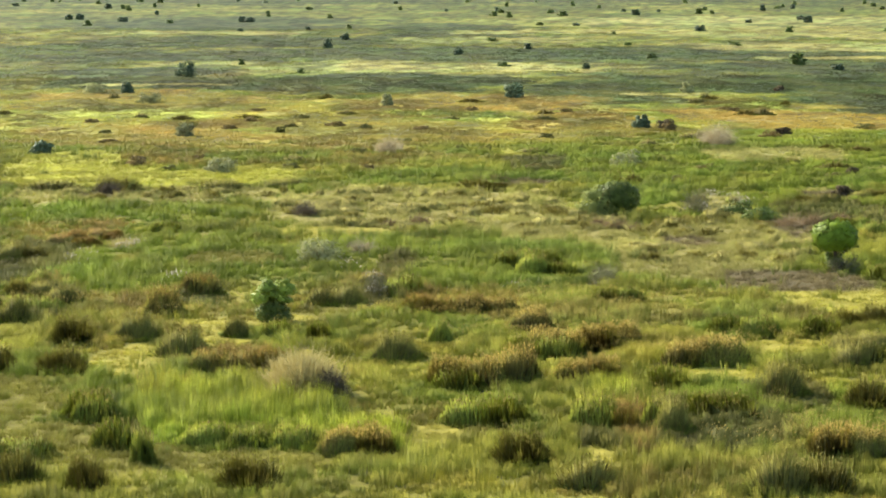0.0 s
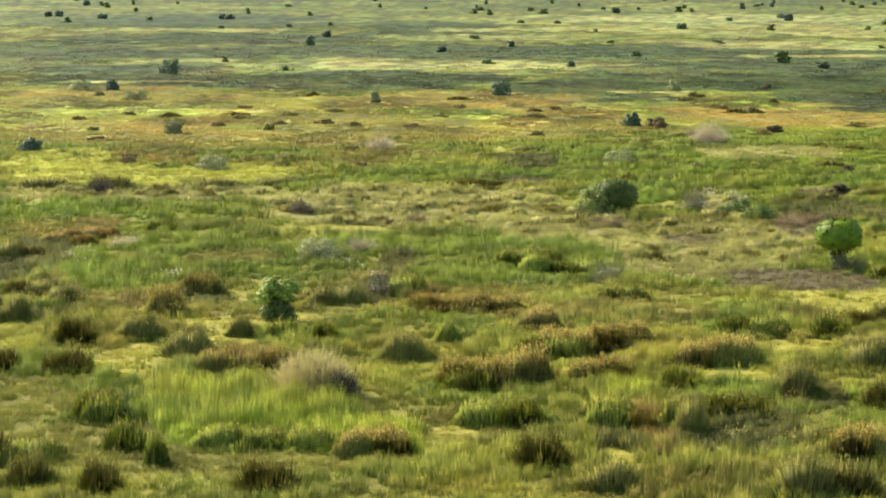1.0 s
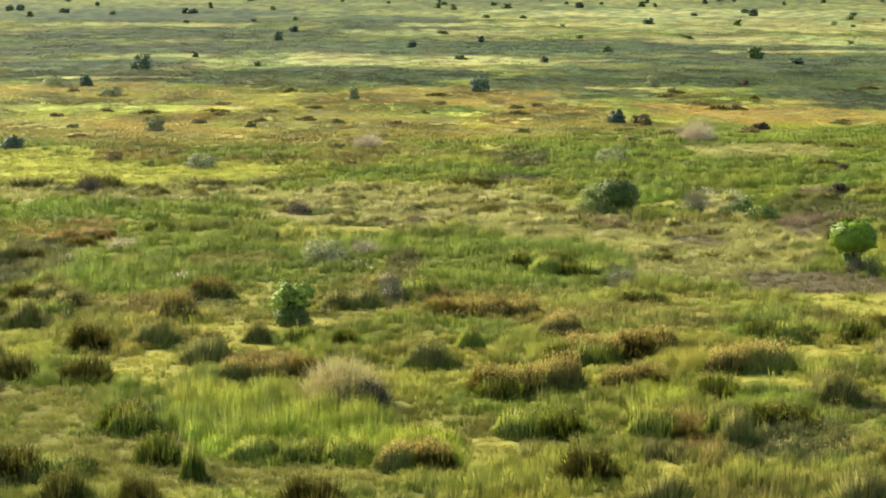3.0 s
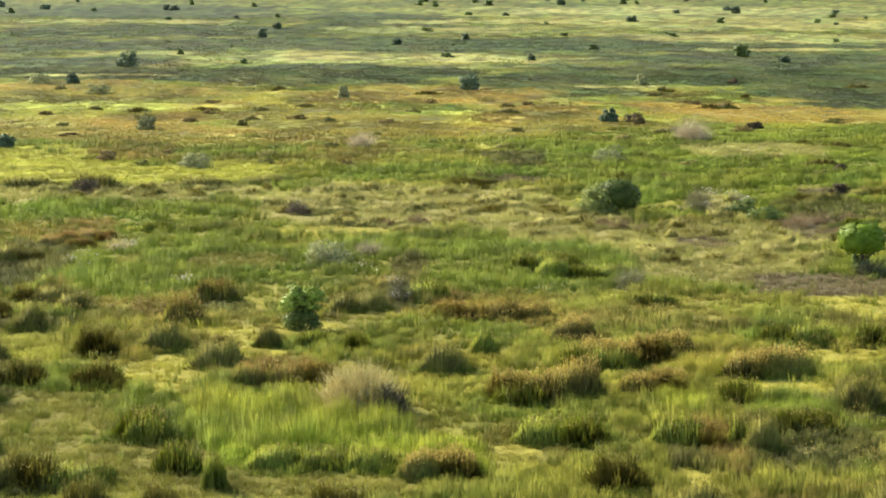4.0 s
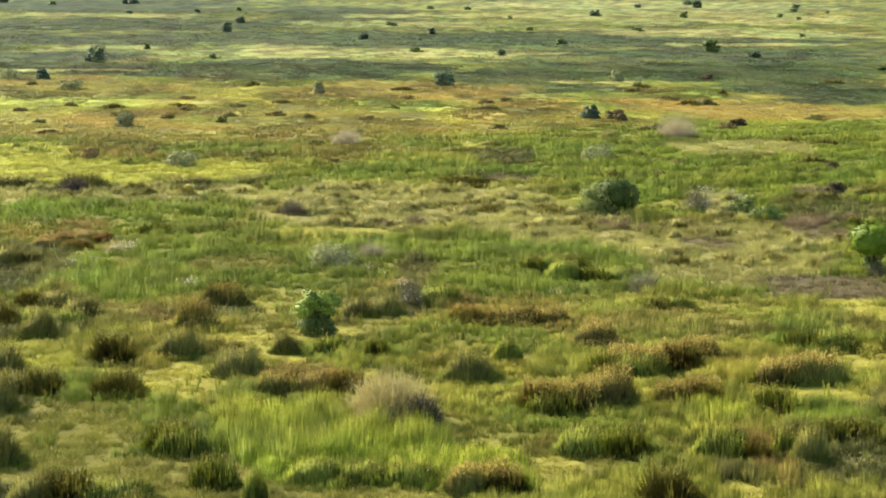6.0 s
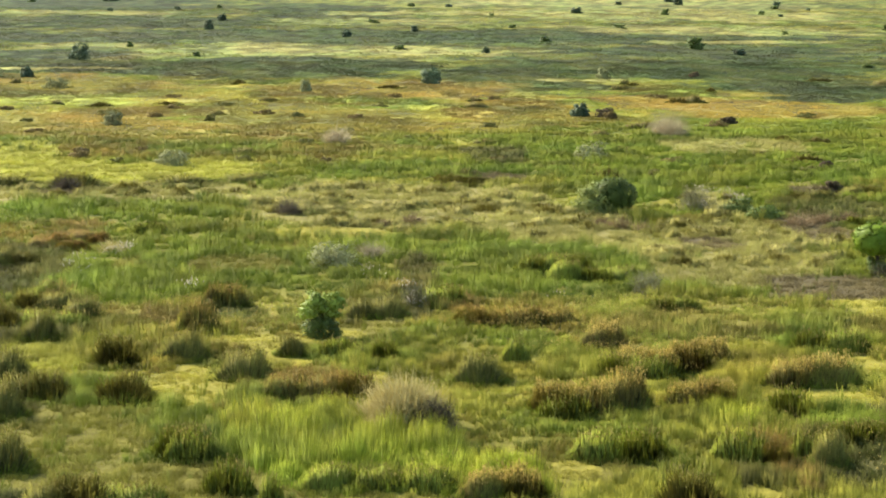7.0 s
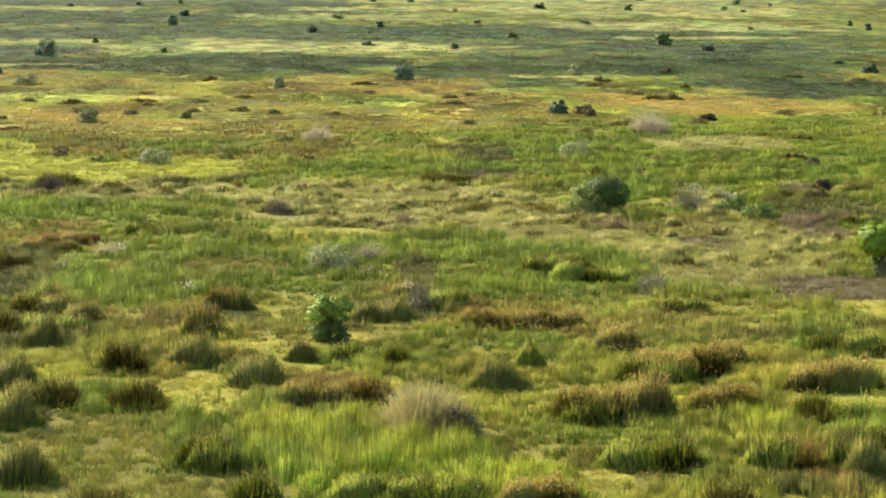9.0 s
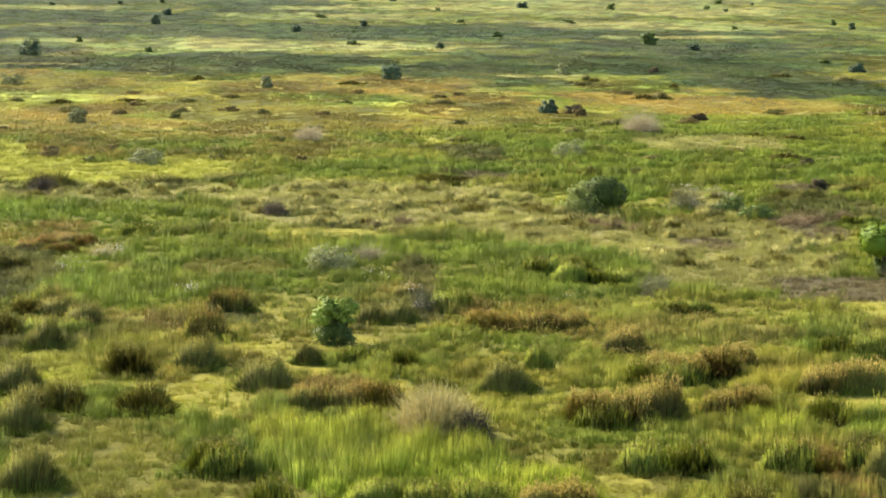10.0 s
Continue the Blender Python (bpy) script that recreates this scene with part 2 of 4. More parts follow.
# the row near y 350 is added to draw the meadow's shadowed edge
DARK_FURTHER = [
    (-36.8, 202.7, 5, 2.7), (-31, 204.9, 4.5, 2.4), (-45.3, 215.3, 3.5, 2.6), (-42.6, 228.6, 4.4, 1.9), (-21, 206.5, 2.8, 1.8), (-12.2, 228.2, 5.6, 2.2),
    (-54.2, 266, 5.8, 2.2), (44.5, 214, 6.5, 1.9), (-78, 352, 9, 1.7), (-67, 349.5, 10, 2), (-55, 347.5, 8, 2.5), (-38, 352, 10, 1.7),
    (-28, 357, 8, 1.4), (7, 352, 12, 1.4), (60, 330, 8, 1.6), (70, 338, 7, 1.5), (-47, 235, 6, 1.9), (-50, 222, 5, 2.2)]
# the last three are added as the dark, shaded front of the bright stand
GREEN_PLACES = [
    (-29.2, 167.5, 4.2, 2.2), (-22.5, 151.6, 1.9, 2.4), (30.3, 205.9, 6.8, 2.2), (37.9, 205.8, 5.1, 2.2), (-0.3, 203, 2.8, 2), (19.7, 178.4, 4.5, 2.1), (3.4, 164.5, 6.8, 2),
    (12.5, 162.9, 4.9, 2.2), (17.4, 162.5, 3.6, 2.2), (10.5, 258, 9, 2.2), (16, 251, 7, 2.1), (-18.4, 157.1, 3.96, 1.5), (-15.1, 156.8, 3.74, 1.4), (-11.6, 156.1, 4.18, 1.5)]
# shrubs that stand free of the grass
SHRUB_PLACES = [(-11.3, 177.6, 9.5, 3.0), (-18, 217, 6.5, 4.0), (48.8, 254, 7.0, 5.0)]
RUST_PLACES = [
    (-18.6, 187, 9.3, 1.9), (1.5, 221.8, 12.2, 1.6), (-30.3, 220.6, 4.2, 2.5), (-28, 234.6, 5.1, 2.1), (14.5, 161.9, 2.7, 1.8), (-8.3, 243.1, 4, 1.3)]


def before_tussock(x, y):
    """1 where a tussock or its front edge stands, 0 elsewhere."""
    out = np.zeros(len(x))
    for px, py, w, h in GOLD_PLACES + DARK_PLACES + DARK_FURTHER + GREEN_PLACES + RUST_PLACES + SHRUB_PLACES:
        if py < 300:
            d = ((x - px) / (0.58 * w)) ** 2 + ((y - py + 0.4) / (1.4 + 0.3 * w)) ** 2
            out = np.maximum(out, 1 - step(0.7, 1.25, d))
    return out


def cover(x, y):
    """The share of each kind of growth at the given places."""
    share = np.zeros((len(x), len(ORDER)))
    wide = fbm(x, y, 42, 5)
    fine = fbm(x, y, 13, 31)
    dry = fbm(x, y, 26, 77)
    share[:, 0] = step(0.44, 0.60, wide)
    share[:, 1] = 1 - share[:, 0]
    rust = step(0.57, 0.70, dry) * 0.5
    share *= (1 - rust)[:, None]
    share[:, 2] += rust
    low = step(0.66, 0.74, fine) * 0.6
    share *= (1 - low)[:, None]
    share[:, 4] += low
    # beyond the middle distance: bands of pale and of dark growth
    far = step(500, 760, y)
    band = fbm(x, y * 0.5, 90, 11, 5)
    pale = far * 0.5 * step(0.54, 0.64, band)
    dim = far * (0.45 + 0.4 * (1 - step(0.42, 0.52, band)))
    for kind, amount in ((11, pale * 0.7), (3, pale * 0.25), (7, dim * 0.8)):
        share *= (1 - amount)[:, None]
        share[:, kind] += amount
    rag = 0.6 * (fbm(x, y, 6, 51) - 0.5) + 0.7 * (fbm(x, y, 19, 61) - 0.5) + far * 0.7 * (fbm(x, y * 0.5, 30, 63) - 0.5)
    for kind in ("dark", "olive", "reed", "sedge", "rust", "fresh", "straw", "tan", "meadow", "turf", "lawn", "mud", "copper"):
        k = ORDER.index(kind)
        loose = 0.6 if kind in ("tan", "meadow", "lawn", "turf", "mud") else 1.0
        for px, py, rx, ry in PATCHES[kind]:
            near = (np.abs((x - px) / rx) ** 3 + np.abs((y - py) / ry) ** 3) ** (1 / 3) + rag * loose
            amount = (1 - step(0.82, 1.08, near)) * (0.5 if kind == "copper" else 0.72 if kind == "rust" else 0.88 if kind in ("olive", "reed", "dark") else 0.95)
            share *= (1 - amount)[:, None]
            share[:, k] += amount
    return share / share.sum(1, keepdims=True)


def clump(x, y):
    """0 in the gaps between stands of grass, 1 in the middle of a stand."""
    return step(0.45, 0.51, 0.6 * fbm(x * 0.8, y * 0.9, 9, 91) + 0.4 * fbm(x, y, 3.4, 95))


def canopy(x, y):
    """Past the middle distance the sheet follows the uneven top of the growth."""
    mid = step(430, 600, y)
    deep = step(800, 1300, y)
    return mid * (1.5 * (fbm(x, y * 0.6, 8, 203) - 0.5) + 0.55 * (fbm(x, y * 0.6, 3.2, 207) - 0.5)) + deep * 2.6 * (fbm(x, y * 0.5, 20, 211) - 0.5)


def far_hue(x, y, soft):
    """Far growth turns browner or greener from stand to stand."""
    turn = (step(0.34, 0.66, fbm(x, y * 0.4, 17, 141)) - 0.4) * soft
    return 1 + turn[:, None] * np.array([0.19, 0.0, 0.06])


def ground_z(x, y):
    near = 1 - step(500, 1000, y)
    return near * (0.5 * (fbm(x, y, 30, 3) - 0.5) + 0.35 * (fbm(x, y, 3.5, 8) - 0.5)) + canopy(x, y)


def left_edge(y):
    return -0.22 * y - 14


def right_edge(y):
    return np.maximum(0.22 * y + 6, 0.325 * y - 30)


# ---- meshes ----
def mesh_from(name, verts, faces, mat, tint=None, normals=None):
    """A mesh from arrays of places and of triangles (or quads) of one kind."""
    me = bpy.data.meshes.new(name)
    n, k = faces.shape
    me.vertices.add(len(verts))
    me.vertices.foreach_set("co", verts.astype(np.float32).ravel())
    me.loops.add(n * k)
    me.loops.foreach_set("vertex_index", faces.astype(np.int32).ravel())
    me.polygons.add(n)
    me.polygons.foreach_set("loop_start", np.arange(0, n * k, k, dtype=np.int32))
    me.update(calc_edges=True)
    if tint is not None:
        layer = me.attributes.new("tint", "FLOAT_COLOR", "POINT")
        layer.data.foreach_set("color", np.c_[tint, np.ones(len(tint))].astype(np.float32).ravel())
    me.materials.append(mat)
    if normals is not None:
        me.normals_split_custom_set_from_vertices(normals)
    return me


def blades(name, base, high, wide, lean, body, tip, mat, rng, segments=2, mass=None):
    """Many grass blades as one mesh. base: places; lean: how far each tip goes over, as x, y; mass: the way the
    bunch as a whole faces at each blade."""
    n = len(base)
    a = rng.uniform(-1.3, 1.3, n)
    side = np.c_[np.cos(a), np.sin(a), np.zeros(n)] * (wide / 2)[:, None]
    up = np.c_[np.zeros((n, 2)), high]
    over = np.c_[lean, np.zeros(n)]
    if segments == 2:
        mid = base + 0.55 * up + 0.3 * over
        verts = np.stack([base - 0.7 * side, base + 0.7 * side, mid - side, mid + side, base + up + over], 1)
        tri = np.array([[0, 1, 3], [0, 3, 2], [2, 3, 4]])
        # middle stays near the dark body colour, painting shade onto tussock fronts
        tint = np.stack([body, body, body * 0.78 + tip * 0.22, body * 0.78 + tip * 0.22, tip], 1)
    else:
        verts = np.stack([base - side, base + side, base + up + over], 1)
        tri = np.array([[0, 1, 2]])
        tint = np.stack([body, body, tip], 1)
    k = verts.shape[1]
    faces = (np.arange(n) * k)[:, None, None] + tri[None]
    normals = None
    if mass is not None:
        # the feet face outward, the tips follow the rounded top of their bunch
        out = np.c_[np.sin(a), -np.cos(a), np.zeros(n)]
        levels = (0.25, 0.25, 0.7, 0.7, 1.0) if segments == 2 else (0.25, 0.25, 1.0)
        nrm = np.stack([out * (1.15 - f) + mass * f for f in levels], 1).reshape(-1, 3)
        normals = nrm / np.linalg.norm(nrm, axis=1)[:, None]
    return mesh_from(name, verts.reshape(-1, 3), faces.reshape(-1, 3), mat, tint.reshape(-1, 3), normals)


def part(name, mesh, parent, label=""):
    ob = new(name, mesh)
    ob.parent = parent
    return tagged(ob, label)


# ---- the ground: one sheet to the horizon ----
def build_ground():
    ys = [-3000.0, -1200.0, -500.0, -250.0, *np.arange(-150.0, 134.0, 5.0)]
    y = 136.0
    while y < 7000:
        ys.append(y)
        y += min(max(0.9, y * y / 165000), 0.03 * y)
    ys = np.array(ys)
    s = np.linspace(0, 1, 330)
    rows = []
    for y in ys:
        d = max(y, 130)
        lo, hi = left_edge(d) - 4, float(right_edge(d)) + 4
        inner = lo + (hi - lo) * s
        rows.append(np.r_[-8000, -3000, lo - 400, lo - 100, lo - 25, inner, hi + 25, hi + 100, hi + 400, 3000, 8000])
    xs = np.array(rows)
    xs.sort(axis=1)
    yy = np.repeat(ys[:, None], xs.shape[1], 1)
    x, y = xs.ravel(), yy.ravel()
    sh = cover(x, y)
    tint = sh @ TURF
    bare = ((1 - clump(x, y)) * (sh[:, 0] + sh[:, 1] + sh[:, 2]) * 0.45)[:, None]
    tint = tint * (1 - bare) + TURF[4] * bare
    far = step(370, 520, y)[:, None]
    # far sheet: growth's self-shadow and a haze blue are put into the tint
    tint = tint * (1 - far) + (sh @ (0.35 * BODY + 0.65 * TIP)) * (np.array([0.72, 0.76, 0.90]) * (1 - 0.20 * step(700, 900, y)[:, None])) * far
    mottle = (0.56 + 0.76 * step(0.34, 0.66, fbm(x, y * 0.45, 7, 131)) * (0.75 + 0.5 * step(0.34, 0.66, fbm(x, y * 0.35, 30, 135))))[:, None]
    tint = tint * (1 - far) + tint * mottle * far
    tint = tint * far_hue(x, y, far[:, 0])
    r, c = xs.shape
    i = (np.arange(r - 1)[:, None] * c + np.arange(c - 1)[None]).ravel()
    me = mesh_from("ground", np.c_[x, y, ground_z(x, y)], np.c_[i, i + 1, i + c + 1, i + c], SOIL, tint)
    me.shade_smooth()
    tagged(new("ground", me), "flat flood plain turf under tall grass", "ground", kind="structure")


build_ground()


# ---- grass ----
def scatter(y0, y1, per_m2, rng):
    """Places spread evenly over the stretch of plain between y0 and y1."""
    w0, w1 = right_edge(y1) - left_edge(y1), y1 - y0
    n = int(per_m2 * w0 * w1)
    y = rng.uniform(y0, y1, n)
    x = rng.uniform(left_edge(y1), right_edge(y1), n)
    keep = (x > left_edge(y)) & (x < right_edge(y))
    return x[keep], y[keep]


def bunches(x, y, size, seed):
    """The bunch that each place belongs to: its middle, how far off that is in bunches, and two random numbers of its own."""
    i, j = np.floor(x / size).astype(np.int64), np.floor(y / size).astype(np.int64)
    best = np.full(len(x), 9e9)
    mx, my, r1, r2 = (np.zeros(len(x)) for _ in range(4))
    for di in (-1, 0, 1):
        for dj in (-1, 0, 1):
            cx = (i + di + lattice(i + di, j + dj, seed)) * size
            cy = (j + dj + lattice(i + di, j + dj, seed + 1)) * size
            d = (x - cx) ** 2 + (y - cy) ** 2
            near = d < best
            best = np.where(near, d, best)
            mx, my = np.where(near, cx, mx), np.where(near, cy, my)
            r1 = np.where(near, lattice(i + di, j + dj, seed + 2), r1)
            r2 = np.where(near, lattice(i + di, j + dj, seed + 3), r2)
    return mx, my, np.sqrt(best) / size, r1, r2


def grow(y0, y1, per_m2, each, width, spread, segments, seed, short, bunch):
    """Tufts of blades between y0 and y1, gathered in rounded bunches. Returns what blades() takes."""
    rng = np.random.default_rng(seed)
    x, y = scatter(y0, y1, per_m2, rng)
    mx, my, off, r1, r2 = bunches(x, y, bunch, 700)
    # each bunch is of one kind for the most part
    loose = rng.uniform(0, 1, len(x)) < 0.35
    sh = cover(np.where(loose, x, mx), np.where(loose, y, my))
    draw = np.where(loose, rng.uniform(0, 1, len(x)), r2)
    kind = (sh.cumsum(1) > draw[:, None]).argmax(1)
    lift = clump(mx, my)
    # the gaps between the stands carry lower, yellower grass
    gap = (lift < 0.35) & (kind < 3) & (r1 < 0.16)
    kind = np.where(gap, 4, kind)
    sh = np.where(gap[:, None], 0.5 * sh + 0.5 * np.eye(len(ORDER))[4], sh)
    round_top = np.sqrt(np.clip(1 - (off / 0.9) ** 2, 0, 1))
    high = TALL[kind] * (0.55 + 0.45 * lift) * (0.54 + 0.62 * round_top) * (0.62 + 0.76 * r1) * rng.uniform(0.85, 1.12, len(x))
    isshort = (kind >= 3) & (kind <= 6) | (kind >= 11)
    high = np.where(isshort, TALL[kind] * (0.2 + 1.5 * round_top * step(0.1, 0.65, r1)) * rng.uniform(0.7, 1.2, len(x)), high)
    high = high * (1 - 0.34 * before_tussock(x, y))
    keep = isshort == short
    x, y, kind, high, sh, mx, my, r1, r2 = (v[keep] for v in (x, y, kind, high, sh, mx, my, r1, r2))
    n = len(x) * each
    tuft0 = (0.84 + 0.32 * r2) * (0.74 + 0.52 * step(0.25, 0.75, fbm(x, y, 7, 111))) * rng.uniform(0.9, 1.1, len(x))
    x, y, kind, high, mx, my, tuft = (np.repeat(v, each) for v in (x, y, kind, high, mx, my, tuft0))
    mean_body, mean_tip = np.repeat(sh @ BODY, each, 0), np.repeat(sh @ TIP, each, 0)
    ang, rad = rng.uniform(0, 2 * math.pi, n), spread * np.sqrt(rng.uniform(0, 1, n))
    dx, dy = rad * np.cos(ang), rad * np.sin(ang)
    h = high * rng.uniform(0.7, 1.15, n) * (1 - 0.66 * step(400, 500, y))
    bx, by = x + dx, y + dy
    base = np.c_[bx, by, ground_z(bx, by) - 0.03]
    outward = np.c_[bx - mx, by - my] / bunch
    lean = outward * (0.28 * h)[:, None] + np.c_[dx, dy] * (h / spread * 0.07)[:, None]
    lean += rng.normal(0, 0.5 if short else 0.08, (n, 2)) * h[:, None] + np.c_[0.05 * h, 0 * h]
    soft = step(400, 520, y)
    mass = np.c_[outward * (0.9 * (1 - soft) * (0.5 if short else 1.0))[:, None], 0.75 + 4 * soft]
    # far stands blend into one another; some are darker and greener, some ripen to gold
    blend = (0.35 + 0.6 * soft)[:, None]
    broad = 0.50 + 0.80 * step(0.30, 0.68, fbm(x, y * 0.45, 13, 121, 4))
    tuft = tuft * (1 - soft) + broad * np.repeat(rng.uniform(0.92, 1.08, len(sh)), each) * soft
    ripe = step(0.56, 0.76, fbm(x, y, 8, 117)) * (0.2 if short else 1.0)
    cool = step(0.52, 0.72, fbm(x, y, 12, 119)) * (0.0 if short else 1.0)
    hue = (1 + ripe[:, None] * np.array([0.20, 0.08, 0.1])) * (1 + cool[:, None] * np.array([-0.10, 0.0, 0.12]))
    # far blades: the blue cast of distance haze is mixed into their colour
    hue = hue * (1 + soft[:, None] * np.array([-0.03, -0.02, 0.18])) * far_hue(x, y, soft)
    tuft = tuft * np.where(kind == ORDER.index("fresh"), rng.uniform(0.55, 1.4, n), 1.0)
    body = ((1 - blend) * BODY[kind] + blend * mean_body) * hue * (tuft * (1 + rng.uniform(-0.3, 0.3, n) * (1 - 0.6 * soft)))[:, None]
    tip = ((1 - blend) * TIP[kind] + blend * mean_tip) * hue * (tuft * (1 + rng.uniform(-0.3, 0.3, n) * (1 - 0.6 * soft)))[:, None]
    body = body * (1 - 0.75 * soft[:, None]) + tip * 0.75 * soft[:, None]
    return base, h, width * rng.uniform(0.6, 1.3, n), lean, body, tip, mass, rng, segments


GRASS_SPANS = [
    # from, to, tufts a square metre, blades, width, tuft radius, segments, bunch size
    (136, 215, 6.6, 11, 0.050, 0.26, 1, 1.6),
    (215, 300, 3.4, 10, 0.068, 0.34, 1, 2.0),
    (300, 440, 1.7, 9, 0.11, 0.45, 1, 2.8),
    (440, 760, 0.75, 8, 0.30, 0.8, 1, 5.0),
    (760, 1500, 0.09, 5, 0.80, 2.4, 1, 12.0),
]
for k, (y0, y1, dense, each, width, radius, segments, bunch) in enumerate(GRASS_SPANS):
    *a, mass, rng, seg = grow(y0, y1, dense, each, width, radius, segments, 100 + k, False, bunch)
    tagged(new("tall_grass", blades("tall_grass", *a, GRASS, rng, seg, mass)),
           "tall green and olive marsh grass growing on the plain", "grass", kind="stuff")
    *a, mass, rng, seg = grow(y0, y1, dense * 1.9, max(4, each - 4), width * 0.8, radius, 1, 200 + k, True, bunch * 0.8)
    tagged(new("short_grass", blades("short_grass", *a, GRASS, rng, seg, mass)),
           "short yellow-green grazed grass on flat turf", "grass", kind="stuff")


# ---- tussocks ----
def build_tussock(seed, count, body, tip, heads, head_colour, fringe=(0.13, 0.165, 0.016), name="grass_tussock", flat=False):
    """A mound of upright and arching blades, 1 m in radius and 1 m high, with a crest of seed heads and a green fringe:
    a dome, or a flat-topped stand with steep sides."""
    rng = np.random.default_rng(seed)
    ang, rad = rng.uniform(0, 2 * math.pi, count), np.sqrt(rng.uniform(0, 1, count)) * (1.16 if flat else 1.3)
    lump = 0.72 + 0.56 * fbm(np.cos(ang) * 2 + 9, np.sin(ang) * 2 + 9, 0.8, seed)
    x, y = rad * np.cos(ang) * lump, rad * np.sin(ang) * lump
    n = count
    patchy = (0.62 + 0.72 * fbm(x + 5, y + 5, 0.4, seed + 3)) if flat else (0.55 + 0.85 * fbm(x + 5, y + 5, 0.55, seed + 3))
    fall = 1 - (step(0.62, 1.16, rad) if flat else step(0.45, 1.25, rad))
    h = (0.2 + 0.82 * fall) * rng.uniform(0.75, 1.1, n) * patchy
    shade = rng.uniform(0.65, 1.35, n)[:, None]
    green = step(0.92, 1.1, rad + rng.normal(0, 0.12, n))[:, None] * (h < 0.8)[:, None]
    lean = np.c_[x, y] * (0.07 if flat else 0.26) + rng.normal(0, 0.06, (n, 2)) + np.array([0.03, 0])
    # ripe and green blades grow in patches of their own
    ripe = step(0.34, 0.62, fbm(x + 3, y + 8, 0.45, seed + 5))[:, None] if flat else np.ones((n, 1))
    top_colour = np.array(tip) * ripe + (0.45 * np.array(tip) + 0.55 * np.array(fringe) * 1.6) * (1 - ripe)
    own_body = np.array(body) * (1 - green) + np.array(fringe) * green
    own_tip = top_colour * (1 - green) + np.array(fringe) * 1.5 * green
    mass = np.c_[x * 1.5, y * 1.5, 0.3 + 0.9 * np.clip(1 - rad, 0, 1)]
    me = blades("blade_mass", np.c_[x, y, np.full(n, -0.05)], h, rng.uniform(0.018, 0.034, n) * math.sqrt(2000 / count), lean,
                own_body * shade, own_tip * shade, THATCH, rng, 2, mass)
    top = new(name)
    tagged(part("blade_mass", me, top), kind="stuff")
    if heads:
        inner = np.nonzero((rad < 0.85) & (h > 0.68))[0]
        pick = rng.choice(inner, min(heads, len(inner)), replace=False)
        k = len(pick)
        base = np.c_[x[pick] + lean[pick, 0] * 0.85, y[pick] + lean[pick, 1] * 0.85, h[pick] * 0.92]
        tone = rng.uniform(0.5, 1.4, k)[:, None]
        sm = blades("seed_crest", base, h[pick] * rng.uniform(0.05, 0.10, k), rng.uniform(0.020, 0.040, k) * math.sqrt(2000 / count),
                    lean[pick] * 0.3 + rng.normal(0, 0.02, (k, 2)), np.array(head_colour) * tone * 0.85, np.array(head_colour) * tone, SEEDS, rng, 2)
        tagged(part("seed_crest", sm, top), kind="stuff")
    return top


def set_out(protos, rows, label, group, rng, deep=0.75, category="grass tussock"):
    """Copies of the prototypes at x, y, width, height; a wide stand is several tussocks grown side by side."""
    single = []
    for x, y, w, h in rows:
        k = max(1, round(w / 3.0)) if w > 5.4 and y < 340 else 1
        for j in range(k):
            at = (j + 0.5) / k - 0.5
            jog = dice.uniform(-0.6, 0.6) if k > 1 else 0.0
            tall = h * (dice.uniform(0.78, 1.05) - 0.5 * at * at if k > 1 else 1.0)
            single.append((x + at * (w - 1.0), y + jog, w if k == 1 else w / k * dice.uniform(1.35, 1.6), tall))
    for x, y, w, h in single:
        p = protos[rng.randrange(len(protos))]
        z = float(ground_z(np.array([x]), np.array([y]))[0])
        turn = rng.uniform(0, 360)
        m = Matrix.Translation((x, y + w * deep * 0.5, z)) @ Matrix.Diagonal((w / 2, w / 2 * deep, h * (1.1 if y < 240 else 1.0), 1)) @ pose(0, 0, 0, 0, 0, turn)
        tagged(copy_thing(p, m), label, category, group)


def discard(protos):
    for p in protos:
        for o in (*p.children_recursive, p):
            bpy.data.objects.remove(o)


dice = random.Random(4)
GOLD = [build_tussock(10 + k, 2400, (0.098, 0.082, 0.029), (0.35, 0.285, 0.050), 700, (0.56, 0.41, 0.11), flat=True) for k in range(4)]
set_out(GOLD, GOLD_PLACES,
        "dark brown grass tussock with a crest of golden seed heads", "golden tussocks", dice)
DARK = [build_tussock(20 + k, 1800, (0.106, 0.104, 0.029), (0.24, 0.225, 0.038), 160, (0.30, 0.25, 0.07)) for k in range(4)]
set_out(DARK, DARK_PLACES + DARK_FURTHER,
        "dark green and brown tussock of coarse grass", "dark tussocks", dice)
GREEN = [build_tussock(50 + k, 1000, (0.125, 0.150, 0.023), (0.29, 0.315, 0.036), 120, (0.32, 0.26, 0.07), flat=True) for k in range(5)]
set_out(GREEN, GREEN_PLACES,
        "green tussock of tall coarse grass", "green tussocks", dice)
mounds = []
while len(mounds) < 24:
    y = dice.uniform(142, 300)
    x = dice.uniform(left_edge(y), float(right_edge(y)))
    sh = cover(np.array([x]), np.array([y]))[0]
    if sh[3] + sh[4] + sh[5] + sh[6] < 0.2:
        mounds.append((x, y, dice.uniform(3.0, 7.0), dice.uniform(1.3, 2.1)))
set_out(GREEN, mounds, "green tussock of tall coarse grass", "green tussocks", dice)
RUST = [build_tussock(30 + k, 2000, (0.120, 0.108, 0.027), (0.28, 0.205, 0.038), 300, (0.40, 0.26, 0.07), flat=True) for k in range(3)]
set_out(RUST, RUST_PLACES,
        "rust-brown tussock of seeding grass", "rusty tussocks", dice)
